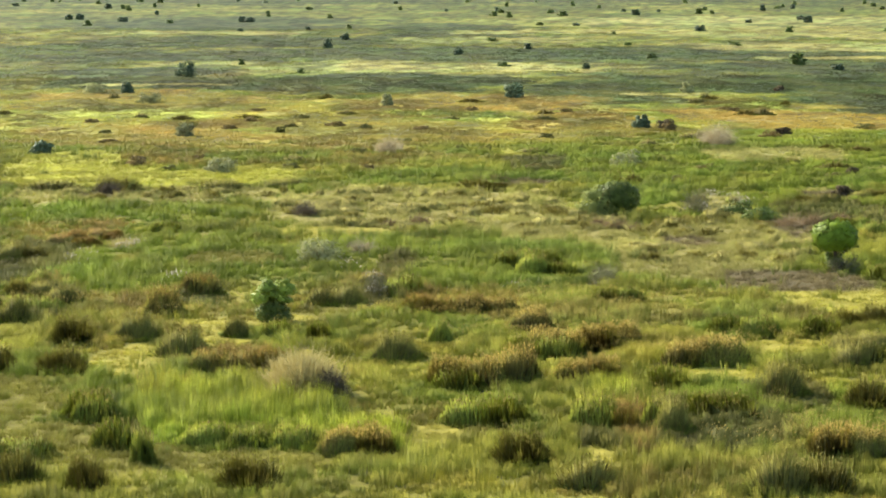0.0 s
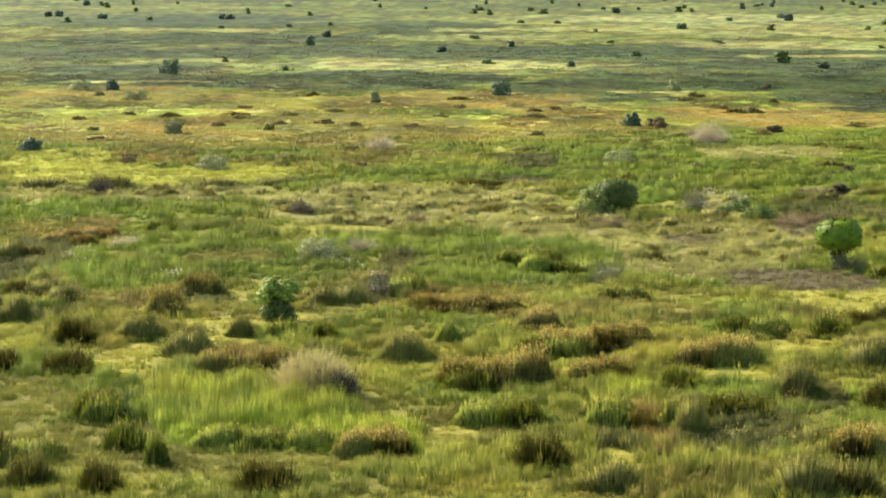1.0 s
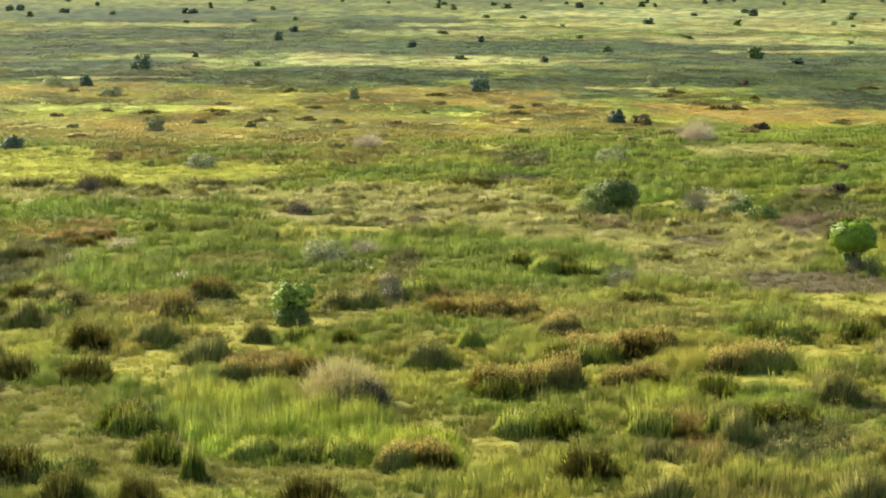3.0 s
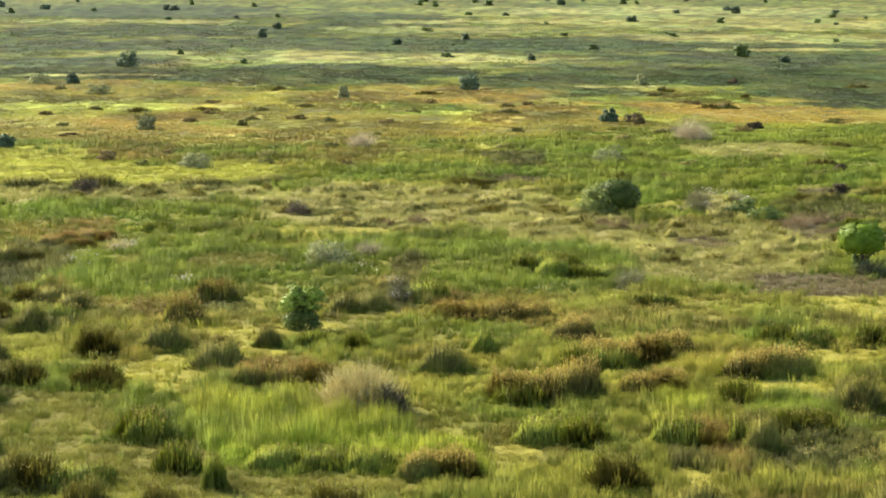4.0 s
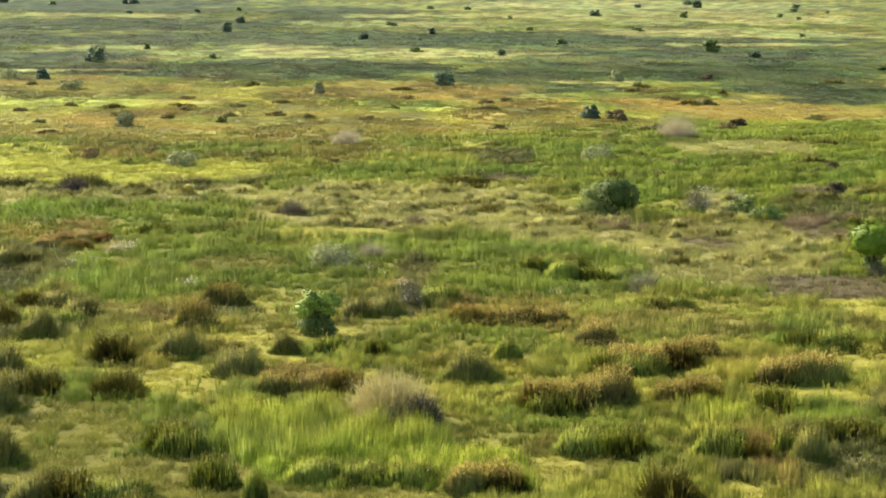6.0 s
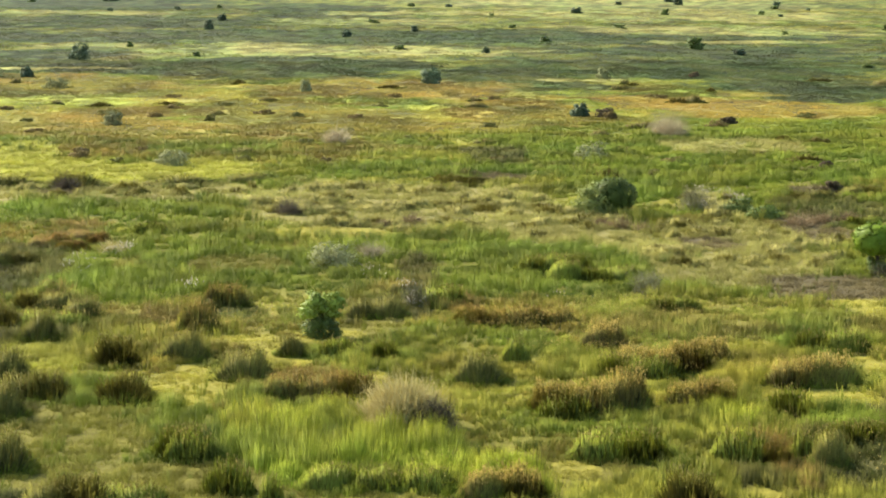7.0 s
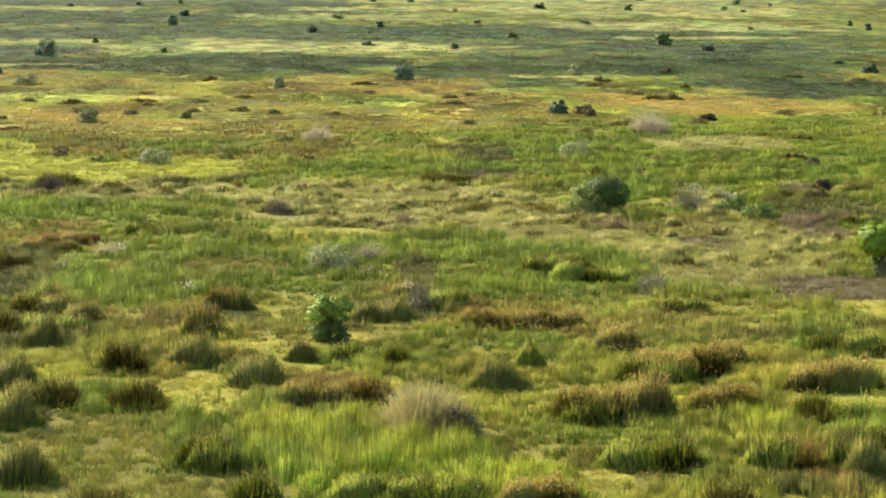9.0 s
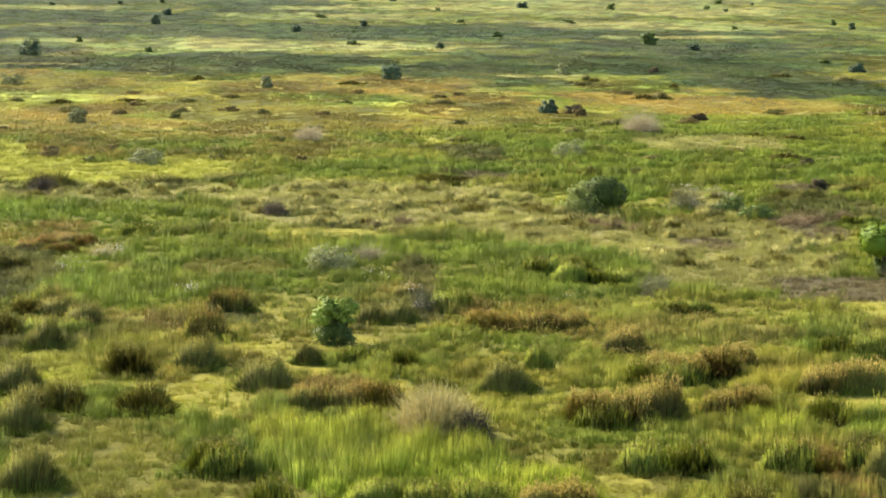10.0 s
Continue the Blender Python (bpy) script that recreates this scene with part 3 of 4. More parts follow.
SMALL = [build_tussock(40 + k, 420, (0.115, 0.105, 0.030), (0.19, 0.16, 0.040), 30, (0.25, 0.18, 0.06)) for k in range(4)]
rows = []
while len(rows) < 40:
    y = dice.uniform(360, 640)
    x = dice.uniform(left_edge(y), float(right_edge(y)))
    sh = cover(np.array([x]), np.array([y]))[0]
    if sh[3] + sh[4] + sh[5] < 0.35:
        rows.append((x, y, dice.uniform(2.5, 7.5), dice.uniform(1.0, 2.0)))
set_out(SMALL, rows, "low brownish tussock on the open plain", "distant tussocks", dice, 1.0)
PALE = [build_tussock(60 + k, 420, (0.205, 0.188, 0.050), (0.38, 0.345, 0.088), 60, (0.46, 0.40, 0.16), (0.20, 0.20, 0.035), "grass_heap") for k in range(4)]
rows = []
while len(rows) < 150:
    y = dice.uniform(258, 352)
    x = dice.uniform(left_edge(y), float(right_edge(y)))
    if cover(np.array([x]), np.array([y]))[0][5] > 0.5:
        rows.append((x, y, dice.uniform(1.4, 4.2), dice.uniform(0.8, 1.5)))
set_out(PALE, rows, "pale trampled heap of broken grass in the clearing", "trampled heaps", dice, 0.9, "grass heap")
set_out(DARK, [(x + 1.2, y - 0.8, dice.uniform(1.6, 3.2), dice.uniform(0.8, 1.3)) for x, y, w, h in rows[::11]],
        "dark green and brown tussock of coarse grass", "dark tussocks", dice)
COPPER = [build_tussock(70 + k, 1200, (0.170, 0.135, 0.036), (0.36, 0.225, 0.062), 220, (0.46, 0.28, 0.10), flat=True) for k in range(2)]
set_out(COPPER, [(-50.5, 283.5, 3.8, 1.4), (-47.8, 285.7, 3.9, 1.5), (-45.6, 284.5, 3.6, 1.4), (-48.3, 278.1, 4.4, 1.1), (-52.5, 281.4, 4.4, 1.1)],
        "copper-orange tussock of ripe grass", "copper tussocks", dice)
discard(COPPER)
discard(GOLD + DARK + GREEN + RUST + SMALL + PALE)


# ---- ripe plumes that stand over the grass ----
def plumes(name, rows, per_m2, colour, label, seed, size):
    """Loose flecks of seed plumes over patches: x, y, half-width, half-depth."""
    rng = np.random.default_rng(seed)
    xs, ys = [], []
    for px, py, rx, ry in rows:
        n = int(math.pi * rx * ry * per_m2)
        a, d = rng.uniform(0, 2 * math.pi, n), np.sqrt(rng.uniform(0, 1, n)) * rng.uniform(0.6, 1.2, n)
        xs.append(px + rx * d * np.cos(a))
        ys.append(py + ry * d * np.sin(a))
    x, y = np.concatenate(xs), np.concatenate(ys)
    keep = fbm(x, y, 2.6, seed) > 0.46
    x, y = x[keep], y[keep]
    n = len(x)
    z = ground_z(x, y) + 0.75 + 0.35 * clump(x, y) + rng.uniform(0.0, 0.5, n)
    tone = rng.uniform(0.6, 1.3, n)[:, None] * np.array(colour)
    me = blades(name, np.c_[x, y, z], rng.uniform(0.6, 1.4, n) * size * 2.2, rng.uniform(0.6, 1.3, n) * size, rng.normal(0, size, (n, 2)), tone, tone * 1.1, SEEDS, rng, 2)
    tagged(new(name, me), label, "grass", kind="stuff")


plumes("white_plumes", [(-41.7, 274.4, 1.9, 5.7), (-45.9, 260.1, 2.2, 8.8), (-10.5, 255.3, 2.5, 4), (-8.2, 242.9, 1.1, 4), (7.6, 235.4, 1.4, 3), (-31.9, 244.7, 1.6, 2.9), (43.3, 334.9, 2, 6.7), (46.7, 328.3, 2.2, 7.6)],
       3.4, (0.46, 0.40, 0.27), "whitish seed plumes over tall marsh grass", 501, 0.10)
plumes("golden_plumes", [(2, 221, 9, 6), (8, 208, 8, 4), (14, 200, 9, 6), (25, 196, 9, 5), (22, 172, 7, 6), (-27, 222, 8, 6), (-18, 190, 7, 5), (4, 184, 9, 6),
                         (35, 200, 8, 6), (14, 228, 12, 8), (-38, 232, 10, 7), (28, 160, 9, 7), (-8, 160, 8, 5), (30, 230, 10, 7)],
       7.0, (0.46, 0.345, 0.090), "golden seed plumes over tall marsh grass", 502, 0.05)


# ---- shrubs and trees ----
def tube(path, r0, r1, sides=6):
    """Rings of a tapered limb along a path."""
    verts, faces = [], []
    for k, p in enumerate(path):
        r = r0 + (r1 - r0) * k / (len(path) - 1)
        for s in range(sides):
            a = 2 * math.pi * s / sides
            verts.append((p[0] + r * math.cos(a), p[1] + r * math.sin(a), p[2]))
    for k in range(len(path) - 1):
        for s in range(sides):
            a, b = k * sides + s, k * sides + (s + 1) % sides
            faces.append((a, b, b + sides, a + sides))
    return verts, faces


def stems_mesh(rng, count, height, reach, r0, sides=5):
    verts, faces = [], []
    for k in range(count):
        a, out = rng.uniform(0, 2 * math.pi), rng.uniform(0.3, 1.0) * reach
        bend = rng.uniform(-0.3, 0.3)
        path = [(0.12 * r0 * 3 * math.cos(a) + out * u ** 1.4 * math.cos(a + bend * u), 0.12 * r0 * 3 * math.sin(a) + out * u ** 1.4 * math.sin(a + bend * u), -0.1 + (height + 0.1) * u)
                for u in (0, 0.35, 0.7, 1.0)]
        v, f = tube(path, r0 * rng.uniform(0.7, 1.1), r0 * 0.25, sides)
        faces += [tuple(i + len(verts) for i in q) for q in f]
        verts += v
    return np.array(verts), np.array(faces)


def leaves_mesh(name, rng, count, size, mat, radius, z0, z1, lumps, shell=0.55, lump=0.37):
    """A crown: leaf sprays gathered on lumps that fill a flattened dome, leaving gaps between."""
    centres = []
    for k in range(lumps):
        a, u = rng.uniform(0, 2 * math.pi), rng.uniform(0, 1)
        zz = z0 + (z1 - z0) * (0.15 + 0.7 * u)
        if z0 < 0.1 * z1:
            zz = z1 * (0.08 + 0.74 * u)
            span = radius * math.sqrt(1 - 0.9 * (zz / z1) ** 2) * 0.78
        else:
            span = radius * math.sqrt(max(0.08, 1 - ((zz - z0) / (z1 - z0) * 1.15 - 0.45) ** 2 * 2.2)) * 0.72
        r = span * math.sqrt(rng.uniform(0.1, 1))
        centres.append((r * math.cos(a), r * math.sin(a), zz, rng.uniform(0.75, 1.25) * lump * radius))
    c = np.array(centres)
    pick = rng.integers(0, lumps, count)
    d = rng.normal(0, 1, (count, 3))
    d /= np.linalg.norm(d, axis=1)[:, None]
    rr = (shell + (1 - shell) * rng.uniform(0, 1, count)) * c[pick, 3]
    p = c[pick, :3] + d * rr[:, None] * np.array([1, 1, min(1.0, (z1 - z0) / radius * 0.6)])
    p[:, 2] = np.clip(p[:, 2], z0 * 0.9 + 0.02, None)
    if z0 < 0.1 * z1:
        # the inside of a bush is filled down to the ground
        m = count // 3
        e = rng.normal(0, 1, (m, 3))
        e /= np.linalg.norm(e, axis=1)[:, None]
        e[:, 2] = np.abs(e[:, 2])
        swell = 0.70 + 0.4 * fbm(np.arctan2(e[:, 1], e[:, 0]) * 1.5 + 9, e[:, 2] * 2 + 3, 1.0, 7)
        p[:m] = e * (rng.uniform(0.45, 1, m) * swell)[:, None] * np.array([radius, radius, z1 * 0.72])
        d[:m] = e
    dome = (p - np.array([0, 0, z0 + 0.25 * (z1 - z0)])) / np.array([radius, radius, 0.8 * (z1 - z0)])
    nrm = d + rng.normal(0, 0.5, (count, 3)) + np.array([0, 0, 0.3])
    nrm /= np.linalg.norm(nrm, axis=1)[:, None]
    t = np.cross(nrm, rng.normal(0, 1, (count, 3)))
    t /= np.linalg.norm(t, axis=1)[:, None]
    b = np.cross(nrm, t)
    s = size * rng.uniform(0.6, 1.3, count)[:, None]
    verts = np.stack([p - t * s, p - b * s * 0.5, p + t * s, p + b * s * 0.5], 1).reshape(-1, 3)
    faces = np.arange(count * 4).reshape(-1, 4)
    face = 0.55 * d + 0.9 * dome + 0.35 * nrm
    face /= np.linalg.norm(face, axis=1)[:, None] + 1e-6
    return mesh_from(name, verts, faces, mat, None, np.repeat(face, 4, 0))


def dense_crown(name, rng, count, size, mat, radius, z0, z1, under=0.6):
    """A close round crown with a flattened underside and small bulges."""
    d = rng.normal(0, 1, (count, 3))
    d /= np.linalg.norm(d, axis=1)[:, None]
    seed = int(rng.integers(1, 999))
    bulge = 0.5 * fbm(d[:, 0] * 3 + 9 + d[:, 2] * 2, d[:, 1] * 3 + 9 - d[:, 2], 1.0, seed) + 0.5 * fbm(d[:, 0] * 7 + 19, d[:, 1] * 7 + 19 + d[:, 2] * 5, 1.0, seed + 1)
    reach = (0.42 + 1.16 * bulge) * rng.uniform(0.86, 1.02, count)
    half = (z1 - z0) * 0.5
    tall = np.where(d[:, 2] > 0, 1.0, under) * half
    p = np.c_[d[:, :2] * (reach * radius)[:, None], d[:, 2] * reach * tall + z0 + half * 0.9]
    nrm = d + rng.normal(0, 0.45, (count, 3))
    nrm /= np.linalg.norm(nrm, axis=1)[:, None]
    t = np.cross(nrm, rng.normal(0, 1, (count, 3)))
    t /= np.linalg.norm(t, axis=1)[:, None]
    b = np.cross(nrm, t)
    s = size * rng.uniform(0.6, 1.3, count)[:, None]
    verts = np.stack([p - t * s, p - b * s * 0.5, p + t * s, p + b * s * 0.5], 1).reshape(-1, 3)
    dip = ((bulge - 0.5) * 2.2)[:, None]
    face = d * (1 + dip) + 0.4 * nrm + np.array([0, 0, 0.25]) * dip
    face /= np.linalg.norm(face, axis=1)[:, None]
    return mesh_from(name, verts, np.arange(count * 4).reshape(-1, 4), mat, None, np.repeat(face, 4, 0))


def strands_mesh(name, rng, count, radius, height, width, mat):
    """Thin twigs that rise, fork and arch over from a common foot."""
    a, out = rng.uniform(0, 2 * math.pi, count), np.sqrt(rng.uniform(0.02, 1, count)) * radius
    out = out * (0.7 + 0.6 * fbm(np.cos(a) * 2 + 4, np.sin(a) * 2 + 4, 0.8, 7))
    top = height * np.sqrt(np.clip(1.08 - (out / radius) ** 2, 0.08, None)) * rng.uniform(0.6, 1.1, count)
    start = np.c_[out * 0.5 * np.cos(a), out * 0.5 * np.sin(a), top * rng.uniform(-0.05, 0.55, count)]
    end = np.c_[out * np.cos(a), out * np.sin(a), top] + rng.normal(0, 0.19 * radius, (count, 3))
    drop = end + rng.normal(0, 0.16, (count, 3)) * radius + np.c_[np.cos(a), np.sin(a), np.full(count, -0.5)] * 0.08 * radius
    # most of them are a tangle of crossing twigs
    half = count * 3 // 4
    inside = rng.normal(0, 1, (half, 3))
    inside *= (rng.uniform(0.3, 1, half) ** 0.5 / np.linalg.norm(inside, axis=1))[:, None]
    start[:half] = np.abs(inside[:, 2:]) * np.array([0, 0, height * 0.95]) + inside * np.array([radius, radius, 0]) * 0.95
    way = rng.normal(0, 1, (half, 3)) * 0.26 * radius
    end[:half], drop[:half] = start[:half] + way * 0.6, start[:half] + way + rng.normal(0, 0.06, (half, 3)) * radius
    end[:, 2], drop[:, 2] = np.maximum(end[:, 2], 0.03), np.maximum(drop[:, 2], 0.02)
    f = rng.uniform(0, math.pi, count)
    side = np.c_[np.cos(f), np.sin(f), np.zeros(count)] * width / 2
    verts = np.stack([start - side, start + side, end - side, end + side, drop], 1).reshape(-1, 3)
    tri = np.array([[0, 1, 3], [0, 3, 2], [2, 3, 4]])
    faces = ((np.arange(count) * 5)[:, None, None] + tri).reshape(-1, 3)
    return mesh_from(name, verts, faces, mat)


def build_shrub(name, seed, leaf, width, height, leaf_size, count, lumps=9, foot=0.05, stems=6, bark=None, shell=0.5, lump=0.37):
    rng = np.random.default_rng(seed)
    top = new(name)
    v, f = stems_mesh(rng, stems, height * 0.7, width * 0.36, 0.012 * height)
    part("stems", mesh_from("stems", v, f, bark or BARK), top)
    part("crown", leaves_mesh("crown", rng, count, leaf_size, leaf, width / 2, height * foot, height, lumps, shell, lump), top)
    return top


def build_dry_shrub(name, seed, width, height, count, twig, leaf, leaves):
    rng = np.random.default_rng(seed)
    top = new(name)
    tagged(part("brushwood", strands_mesh("brushwood", rng, count, width / 2, height, 0.035, twig), top), kind="stuff")
    if leaves:
        part("dead_leaves", leaves_mesh("dead_leaves", rng, leaves, 0.16, leaf, width * 0.42, 0.05, height * 0.85, 10, 0.2), top)
    return top


def put(ob, x, y, label, category, group=""):
    ob.location = (x, y, float(ground_z(np.array([x]), np.array([y]))[0]) - 0.02)
    return tagged(ob, label, category, group)


# the round tree by the wallow
def build_tree():
    rng = np.random.default_rng(71)
    top = new("round_tree")
    v, f = tube([(0, 0, -0.1), (0.08, 0.05, 0.8), (-0.05, 0.0, 1.7), (0.05, 0.05, 2.8), (0.1, 0, 3.9)], 0.30, 0.12, 10)
    part("trunk", mesh_from("trunk", np.array(v), np.array(f), BARK), top)
    for k in range(6):
        a = k * 1.05 + rng.uniform(-0.2, 0.2)
        path = [(0, 0, 1.7 + 0.12 * k), (0.7 * math.cos(a), 0.7 * math.sin(a), 2.7 + 0.1 * k), (1.7 * math.cos(a), 1.7 * math.sin(a), 3.7 + 0.15 * k)]
        v, f = tube(path, 0.13, 0.04, 6)
        part("limb", mesh_from("limb", np.array(v), np.array(f), BARK), top)
    part("crown", dense_crown("crown", rng, 13000, 0.15, LEAF_BRIGHT, 2.9, 2.3, 6.3, 0.85), top)
    # shade below the crown is given by a darker leaf colour
    part("lower_leaves", leaves_mesh("lower_leaves", rng, 1500, 0.14, LEAF_DARK, 1.5, 0.0, 3.0, 14, 0.4), top, "leaves round the trunk, coloured dark for the shade under the crown")
    return top


put(build_tree(), 48.4, 255.2, "round bright green tree with a short trunk beside the muddy ground", "tree")
put(build_dry_shrub("dry_shrub", 72, 5.5, 1.9, 700, TWIG_GREY, LEAF_DRY, 200), 49.2, 254.0, "grey-brown dry scrub under the round tree", "shrub")
fresh_shrub = build_shrub("leafy_shrub", 73, LEAF_FRESH, 5.6, 4.7, 0.16, 2000, 40, 0.42, 9, lump=0.17)
part("leaf_canopy", leaves_mesh("leaf_canopy", np.random.default_rng(772), 2800, 0.17, LEAF_FRESH, 3.0, 1.5, 4.5, 26, 0.45, 0.24), fresh_shrub)
# darker leaf colour stands in for shade low in the shrub
part("inner_leaves", leaves_mesh("inner_leaves", np.random.default_rng(773), 3000, 0.15, LEAF_DARK, 2.4, 0.0, 2.8, 22, 0.4), fresh_shrub, "inner leaves, coloured dark for the shade under the canopy")
put(fresh_shrub, -18.0, 217.5, "fresh green leafy shrub with open top branches", "shrub")
big_bush = build_shrub("round_bush", 74, LEAF_DARK, 6.6, 4.6, 0.17, 5000, 34, 0.0, 8, lump=0.30)
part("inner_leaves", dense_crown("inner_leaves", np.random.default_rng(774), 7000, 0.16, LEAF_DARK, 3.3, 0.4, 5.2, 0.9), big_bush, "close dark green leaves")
put(big_bush, 26.6, 317.5, "large dense round dark green bush", "bush")
# paler mound added so that the round bush's left side looks lit
put(build_shrub("pale_bush", 75, LEAF_SAGE, 7.0, 5.0, 0.17, 4200, 24, 0.0, 6, lump=0.30), 23.4, 316.0, "paler green bush added for the lit left side of the large round bush", "bush")
put(build_dry_shrub("dry_shrub", 76, 6.8, 3.3, 5600, TWIG, LEAF_GREY, 2400), -12.2, 178.2, "tan dome of dry tangled twigs in bright grass", "shrub")
# second, dark mound added as the shaded right side of the tan dome
put(build_dry_shrub("dry_shrub", 77, 3.7, 2.3, 2200, TWIG_DARK, LEAF_DRY, 1300), -9.8, 176.0, "dark grey brushwood added for the shaded side of the tan dry shrub", "shrub")
put(build_shrub("scrub_bush", 78, LEAF_GREY, 7.5, 3.2, 0.15, 3400, 24, 0.0, 6), -15.7, 264, "grey-green straggly scrub bush", "bush")
put(build_dry_shrub("dry_shrub", 79, 4.5, 2.3, 900, TWIG_GREY, LEAF_GREY, 200), 18.9, 244, "grey half-bare shrub in reeds", "shrub")
put(build_dry_shrub("dry_shrub", 80, 3.6, 2.8, 700, TWIG_GREY, BLOSSOM, 130), -7.7, 235, "bare shrub dotted with whitish seed tufts", "shrub")
put(build_shrub("scrub_bush", 81, LEAF_DARK, 6.5, 2.6, 0.17, 2600, 22), 44.8, 316.5, "dark green scrub bush among tall grass", "bush")
put(build_dry_shrub("dry_shrub", 82, 5.8, 3.4, 1000, TWIG_GREY, BLOSSOM, 160), 38.7, 317, "bare shrub dotted with whitish seed tufts", "shrub")
put(build_shrub("scrub_bush", 83, LEAF_DARK, 6.0, 2.2, 0.17, 2400, 20), 47.0, 309.2, "dark green scrub bush among tall grass", "bush")
put(build_dry_shrub("dry_shrub", 84, 4.2, 2.2, 900, TWIG_DARK, LEAF_DRY, 300), -21.0, 314.5, "small dark bare shrub on trampled grass", "shrub")
put(build_dry_shrub("dry_shrub", 85, 3.8, 1.4, 600, TWIG, BLOSSOM, 150), -43.2, 277.1, "low pale shrub with whitish seed tufts", "shrub")
put(build_dry_shrub("dry_shrub", 86, 5.0, 2.0, 900, TWIG_DARK, LEAF_DRY, 500), -56.0, 346.4, "wide low dark brushwood on trampled grass", "shrub")


put(build_dry_shrub("dry_shrub", 87, 8.8, 3.6, 2600, TWIG_PALE, LEAF_DRY, 250), 58.9, 448.5, "pale grey-tan dome of dry brush on the plain", "shrub")
put(build_dry_shrub("dry_shrub", 88, 6.4, 2.4, 1500, TWIG_PALE, LEAF_DRY, 250), -11.0, 430, "pale grey-tan low brush on the plain", "shrub")
for k, (x, y, w, h) in enumerate([(24.6, 299.5, 4.2, 1.1), (27.5, 296.5, 3.4, 0.9), (22.8, 303.0, 3.0, 0.9), (50.2, 300.5, 5.0, 1.3), (54.0, 302.5, 4.4, 1.2), (58.5, 304.5, 3.6, 1.3),
                                  (-3.6, 305.5, 3.6, 1.0), (-8.0, 303.0, 2.6, 0.9)]):
    put(build_dry_shrub("brush_heap", 410 + k, w, h, 700, TWIG_BROWN, LEAF_DRY, 120), x, y, "low heap of broken brown brush on trampled ground", "brush heap", "brush heaps")
put(build_dry_shrub("dry_shrub", 430, 5.0, 1.5, 900, TWIG_PALE, LEAF_GREY, 400), -10.8, 271.5, "low grey-green half-dry brush in marsh grass", "shrub")


# bushes of the middle distance: x, y, width, height
def bushes(rows, leaf, label, group, seed, size=0.24, count=1500, lumps=20):
    for k, (x, y, w, h) in enumerate(rows):
        put(build_shrub("bush", seed + k, leaf, w, h, size, count, lumps, 0.0, 4, lump=0.30), x, y + w * 0.3, label, "bush", group)


bushes([(34.9, 393.9, 8.0, 3.9), (-41.3, 384.0, 7.6, 2.9), (-59.1, 473.6, 5.8, 3.4), (-85.3, 603.9, 9.3, 3.6),
        (76.4, 650.7, 5.2, 3.8), (-110.2, 657.2, 8.9, 3.2)], LEAF_GREY, "grey-green rounded bush on the plain", "grey bushes", 300)
bushes([(-82.7, 425.6, 5.8, 3.4), (47.5, 499.4, 5.1, 3.4), (21.2, 622.1, 7.1, 5.2), (-93.4, 756.8, 9.8, 6.4), (-99.5, 656.8, 5.0, 3.5), (173.6, 666.4, 6.5, 4.3),
        (-59.4, 1077.2, 6.4, 6.4), (-57.0, 1213.2, 6.5, 4.9)], LEAF_BLUE, "dark blue-green bush on the plain", "dark bushes", 330, 0.34)
bushes([(-59.2, 399.4, 4.3, 2.0), (53.4, 497.4, 6.1, 2.6), (65.5, 340.1, 4.5, 2.0), (78.2, 476.8, 4.5, 1.8), (74.7, 378.8, 3.0, 1.4), (107.4, 666.0, 3.6, 1.8)],
       LEAF_DRY, "low brown bush on the plain", "brown bushes", 360)
bushes([(-15.8, 587.5, 4.0, 4.0)], LEAF_GREY, "pale green upright bush on the plain", "", 380)


# low brown growth of the middle distance: x, y, width, height
BROWN_TUFTS = [
    (-87.6, 518.8, 4.1, 0.94), (-73.8, 456, 5.4, 1.02), (-58.9, 396.8, 4.7, 2.46), (-48.4, 524.7, 4.6, 1.19), (-26.4, 506.1, 6, 1.36), (-5, 493.9, 5.2, 1.02),
    (7.6, 567.1, 5.3, 1.27), (-14.2, 392, 2.6, 1.19), (49.3, 387.2, 6.2, 1.61), (74.2, 469.4, 6.3, 1.53), (53, 488.9, 3.9, 2.21), (17.1, 391.8, 5.2, 1.02),
    (77.2, 563.3, 7.5, 1.27), (-50.9, 566.5, 6.7, 0.85), (-51.1, 497.2, 4.6, 1.19), (32.9, 554, 5.2, 1.27), (-48.4, 410.3, 3.2, 1.27)]
OLIVE_TUFTS = [
    (-78.9, 485.3, 4.2, 0.94), (-59.7, 440.6, 5.2, 0.77), (-51.6, 390.3, 3.1, 1.19), (-38.3, 488.7, 3.2, 1.61), (-18.6, 497.3, 4.2, 1.19), (-8.4, 453, 4.6, 1.19),
    (-29, 394.3, 4.2, 1.02), (23.2, 469.4, 5, 1.27), (3.2, 435, 4, 1.02), (101.2, 497.7, 6.7, 1.36), (8.6, 432.3, 3.4, 1.19), (41.2, 365.3, 2.9, 1.44),
    (70.4, 374.7, 4, 1.02), (-62.6, 506, 6.9, 1.61), (-36.5, 532.6, 5.6, 1.19), (1.9, 532.9, 6.4, 1.19), (-17.7, 427.2, 6.8, 1.19)]
bushes(BROWN_TUFTS, LEAF_UMBER, "low brown bush on the plain", "brown bushes", 440, 0.22, 620, 14)
bushes(OLIVE_TUFTS, LEAF_OLIVE, "low olive-brown bush on the plain", "olive bushes", 480, 0.22, 620, 14)


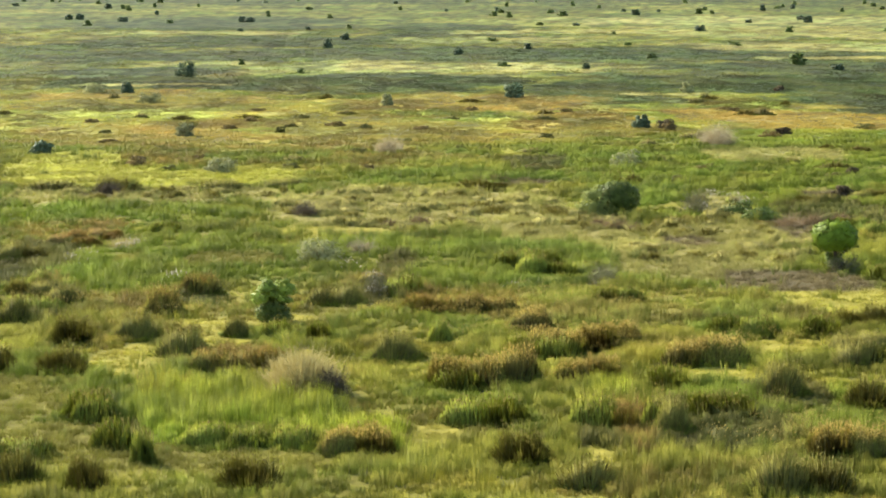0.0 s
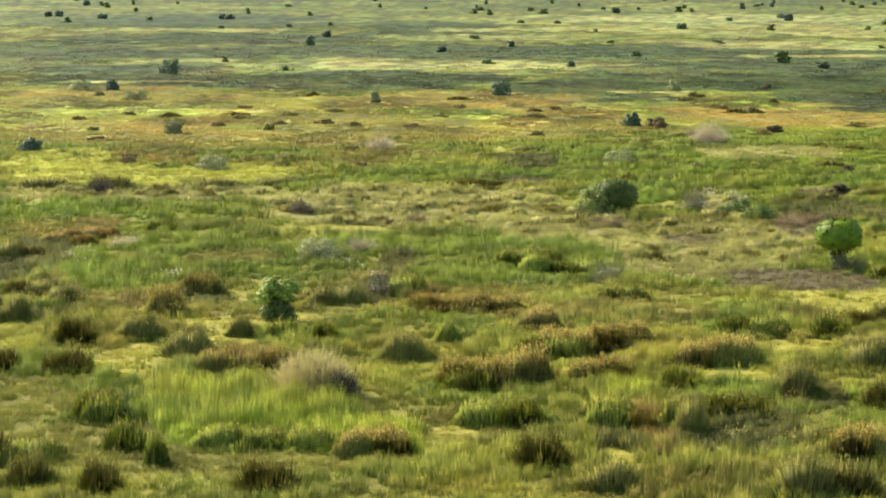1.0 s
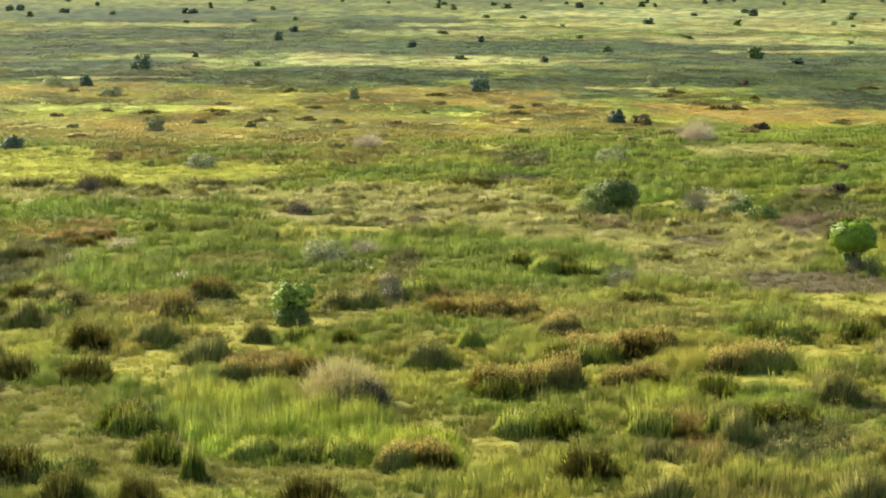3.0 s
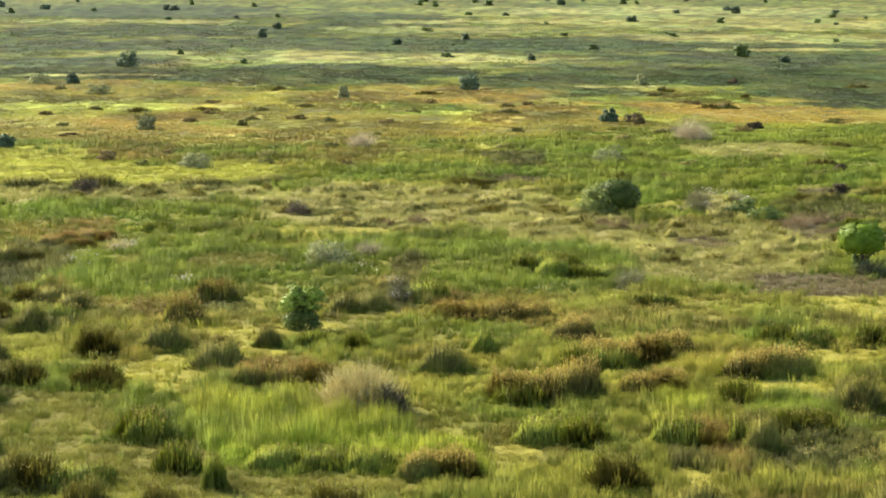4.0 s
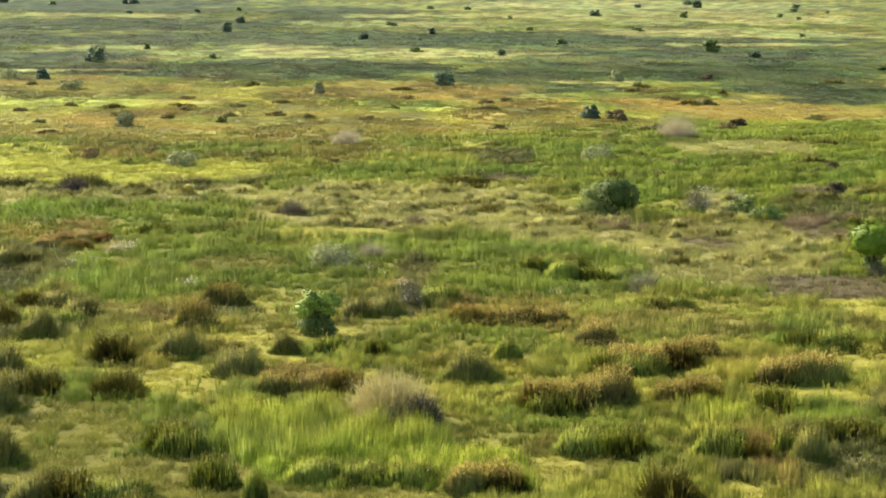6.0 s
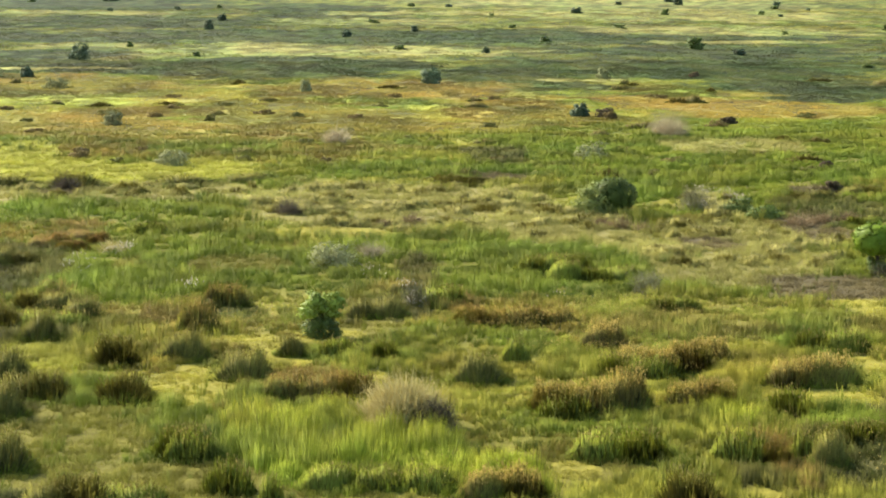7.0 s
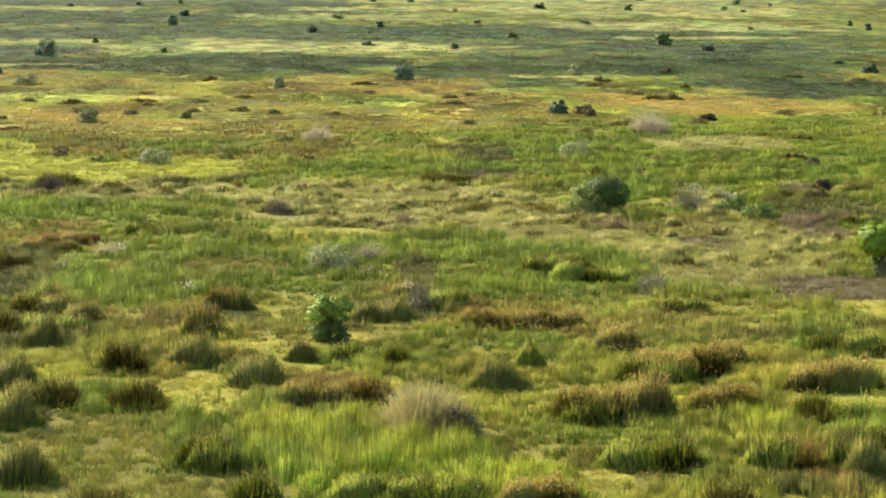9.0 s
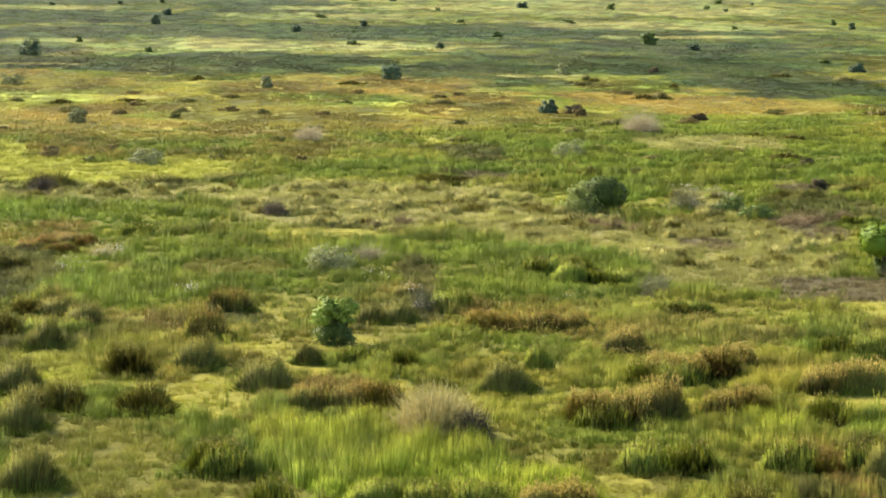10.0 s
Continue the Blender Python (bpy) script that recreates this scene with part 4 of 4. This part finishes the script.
# scattered trees of the far plain: a few shapes, set out by place and size
def far_tree(seed, leaf):
    rng = np.random.default_rng(seed)
    top = new("distant_tree")
    v, f = stems_mesh(rng, 3, 0.6, 0.25, 0.05, 4)
    part("trunk", mesh_from("trunk", v, f, BARK), top)
    part("crown", leaves_mesh("crown", rng, 460, 0.11, leaf, 0.50, 0.0, 1.0, 14, 0.4), top)
    return top


FAR = [far_tree(400 + k, LEAF_BLUE if k % 2 else LEAF_DARK) for k in range(6)]


def set_trees(rows, group):
    for x, y, w, h in rows:
        m = Matrix.Translation((x, y, float(ground_z(np.array([x]), np.array([y]))[0]) - 0.15)) @ Matrix.Diagonal((w, w, h, 1)) @ pose(0, 0, 0, 0, 0, dice.uniform(0, 360))
        tagged(copy_thing(FAR[dice.randrange(6)], m), "dark green tree standing alone on the far plain", "tree", group)


set_trees([(6.8, 979.1, 5.8, 3.7), (42.6, 1046.2, 5.1, 3.4), (24.2, 847.8, 6.9, 2.1), (56.0, 820.3, 4.0, 3.3), (145.7, 858.7, 8.4, 5.6), (153.0, 811.1, 6.1, 3.1),
           (168.7, 1372.1, 8.9, 5.2), (226.1, 1367.9, 6.6, 4.8), (-53.7, 786.3, 3.8, 2.1), (-135.1, 1394.3, 5.3, 3.0), (-83.9, 869.2, 3.3, 2.8), (-216.2, 1656.5, 8.0, 3.6)], "far trees")
set_trees([(57.6, 2231.2, 7.2, 4.8), (97.7, 1535.8, 5.8, 3.3), (106.6, 1309.1, 4.2, 2.5), (335.2, 2198.5, 8.3, 7.1), (391.5, 2348.2, 7.6, 5.7), (310.8, 1785.2, 6.7, 4.3),
           (304.1, 1785.9, 6.7, 4.3), (261.3, 2037.6, 5.5, 4.4), (241.7, 1657.5, 7.1, 3.6), (219.7, 2140.8, 5.8, 3.5), (179.7, 2418.0, 6.5, 3.9), (72.5, 1574.0, 6.8, 3.0),
           (-94.6, 1467.0, 5.5, 2.4), (-67.1, 1497.5, 5.7, 3.2), (3.5, 2237.6, 4.8, 3.0), (-63.5, 2805.5, 7.6, 4.5)], "far trees")
set_trees([(-250.0, 2955.8, 9.6, 4.8), (403.2, 2119.9, 5.7, 4.6), (514.7, 2511.6, 9.5, 5.4), (97.9, 1112.9, 6.0, 2.4), (27.0, 1165.7, 8.2, 2.2), (154.5, 1109.6, 9.0, 2.7),
           (289.1, 1080.7, 4.1, 3.5), (284.7, 1034.0, 4.5, 3.9), (223.8, 1029.1, 3.9, 2.2), (288.7, 1364.3, 5.2, 3.7), (92.6, 927.6, 6.4, 2.5), (178.2, 719.6, 5.8, 1.6),
           (349.8, 1484.2, 4.0, 2.4), (296.0, 1340.3, 4.4, 2.2)], "far trees")
loose = []
for k in range(140):
    y = dice.uniform(1500, 4500)
    loose.append((dice.uniform(-0.24 * y, 0.36 * y), y, dice.uniform(5, 12), dice.uniform(3.5, 7.0)))
set_trees(loose, "far trees")
discard(FAR)
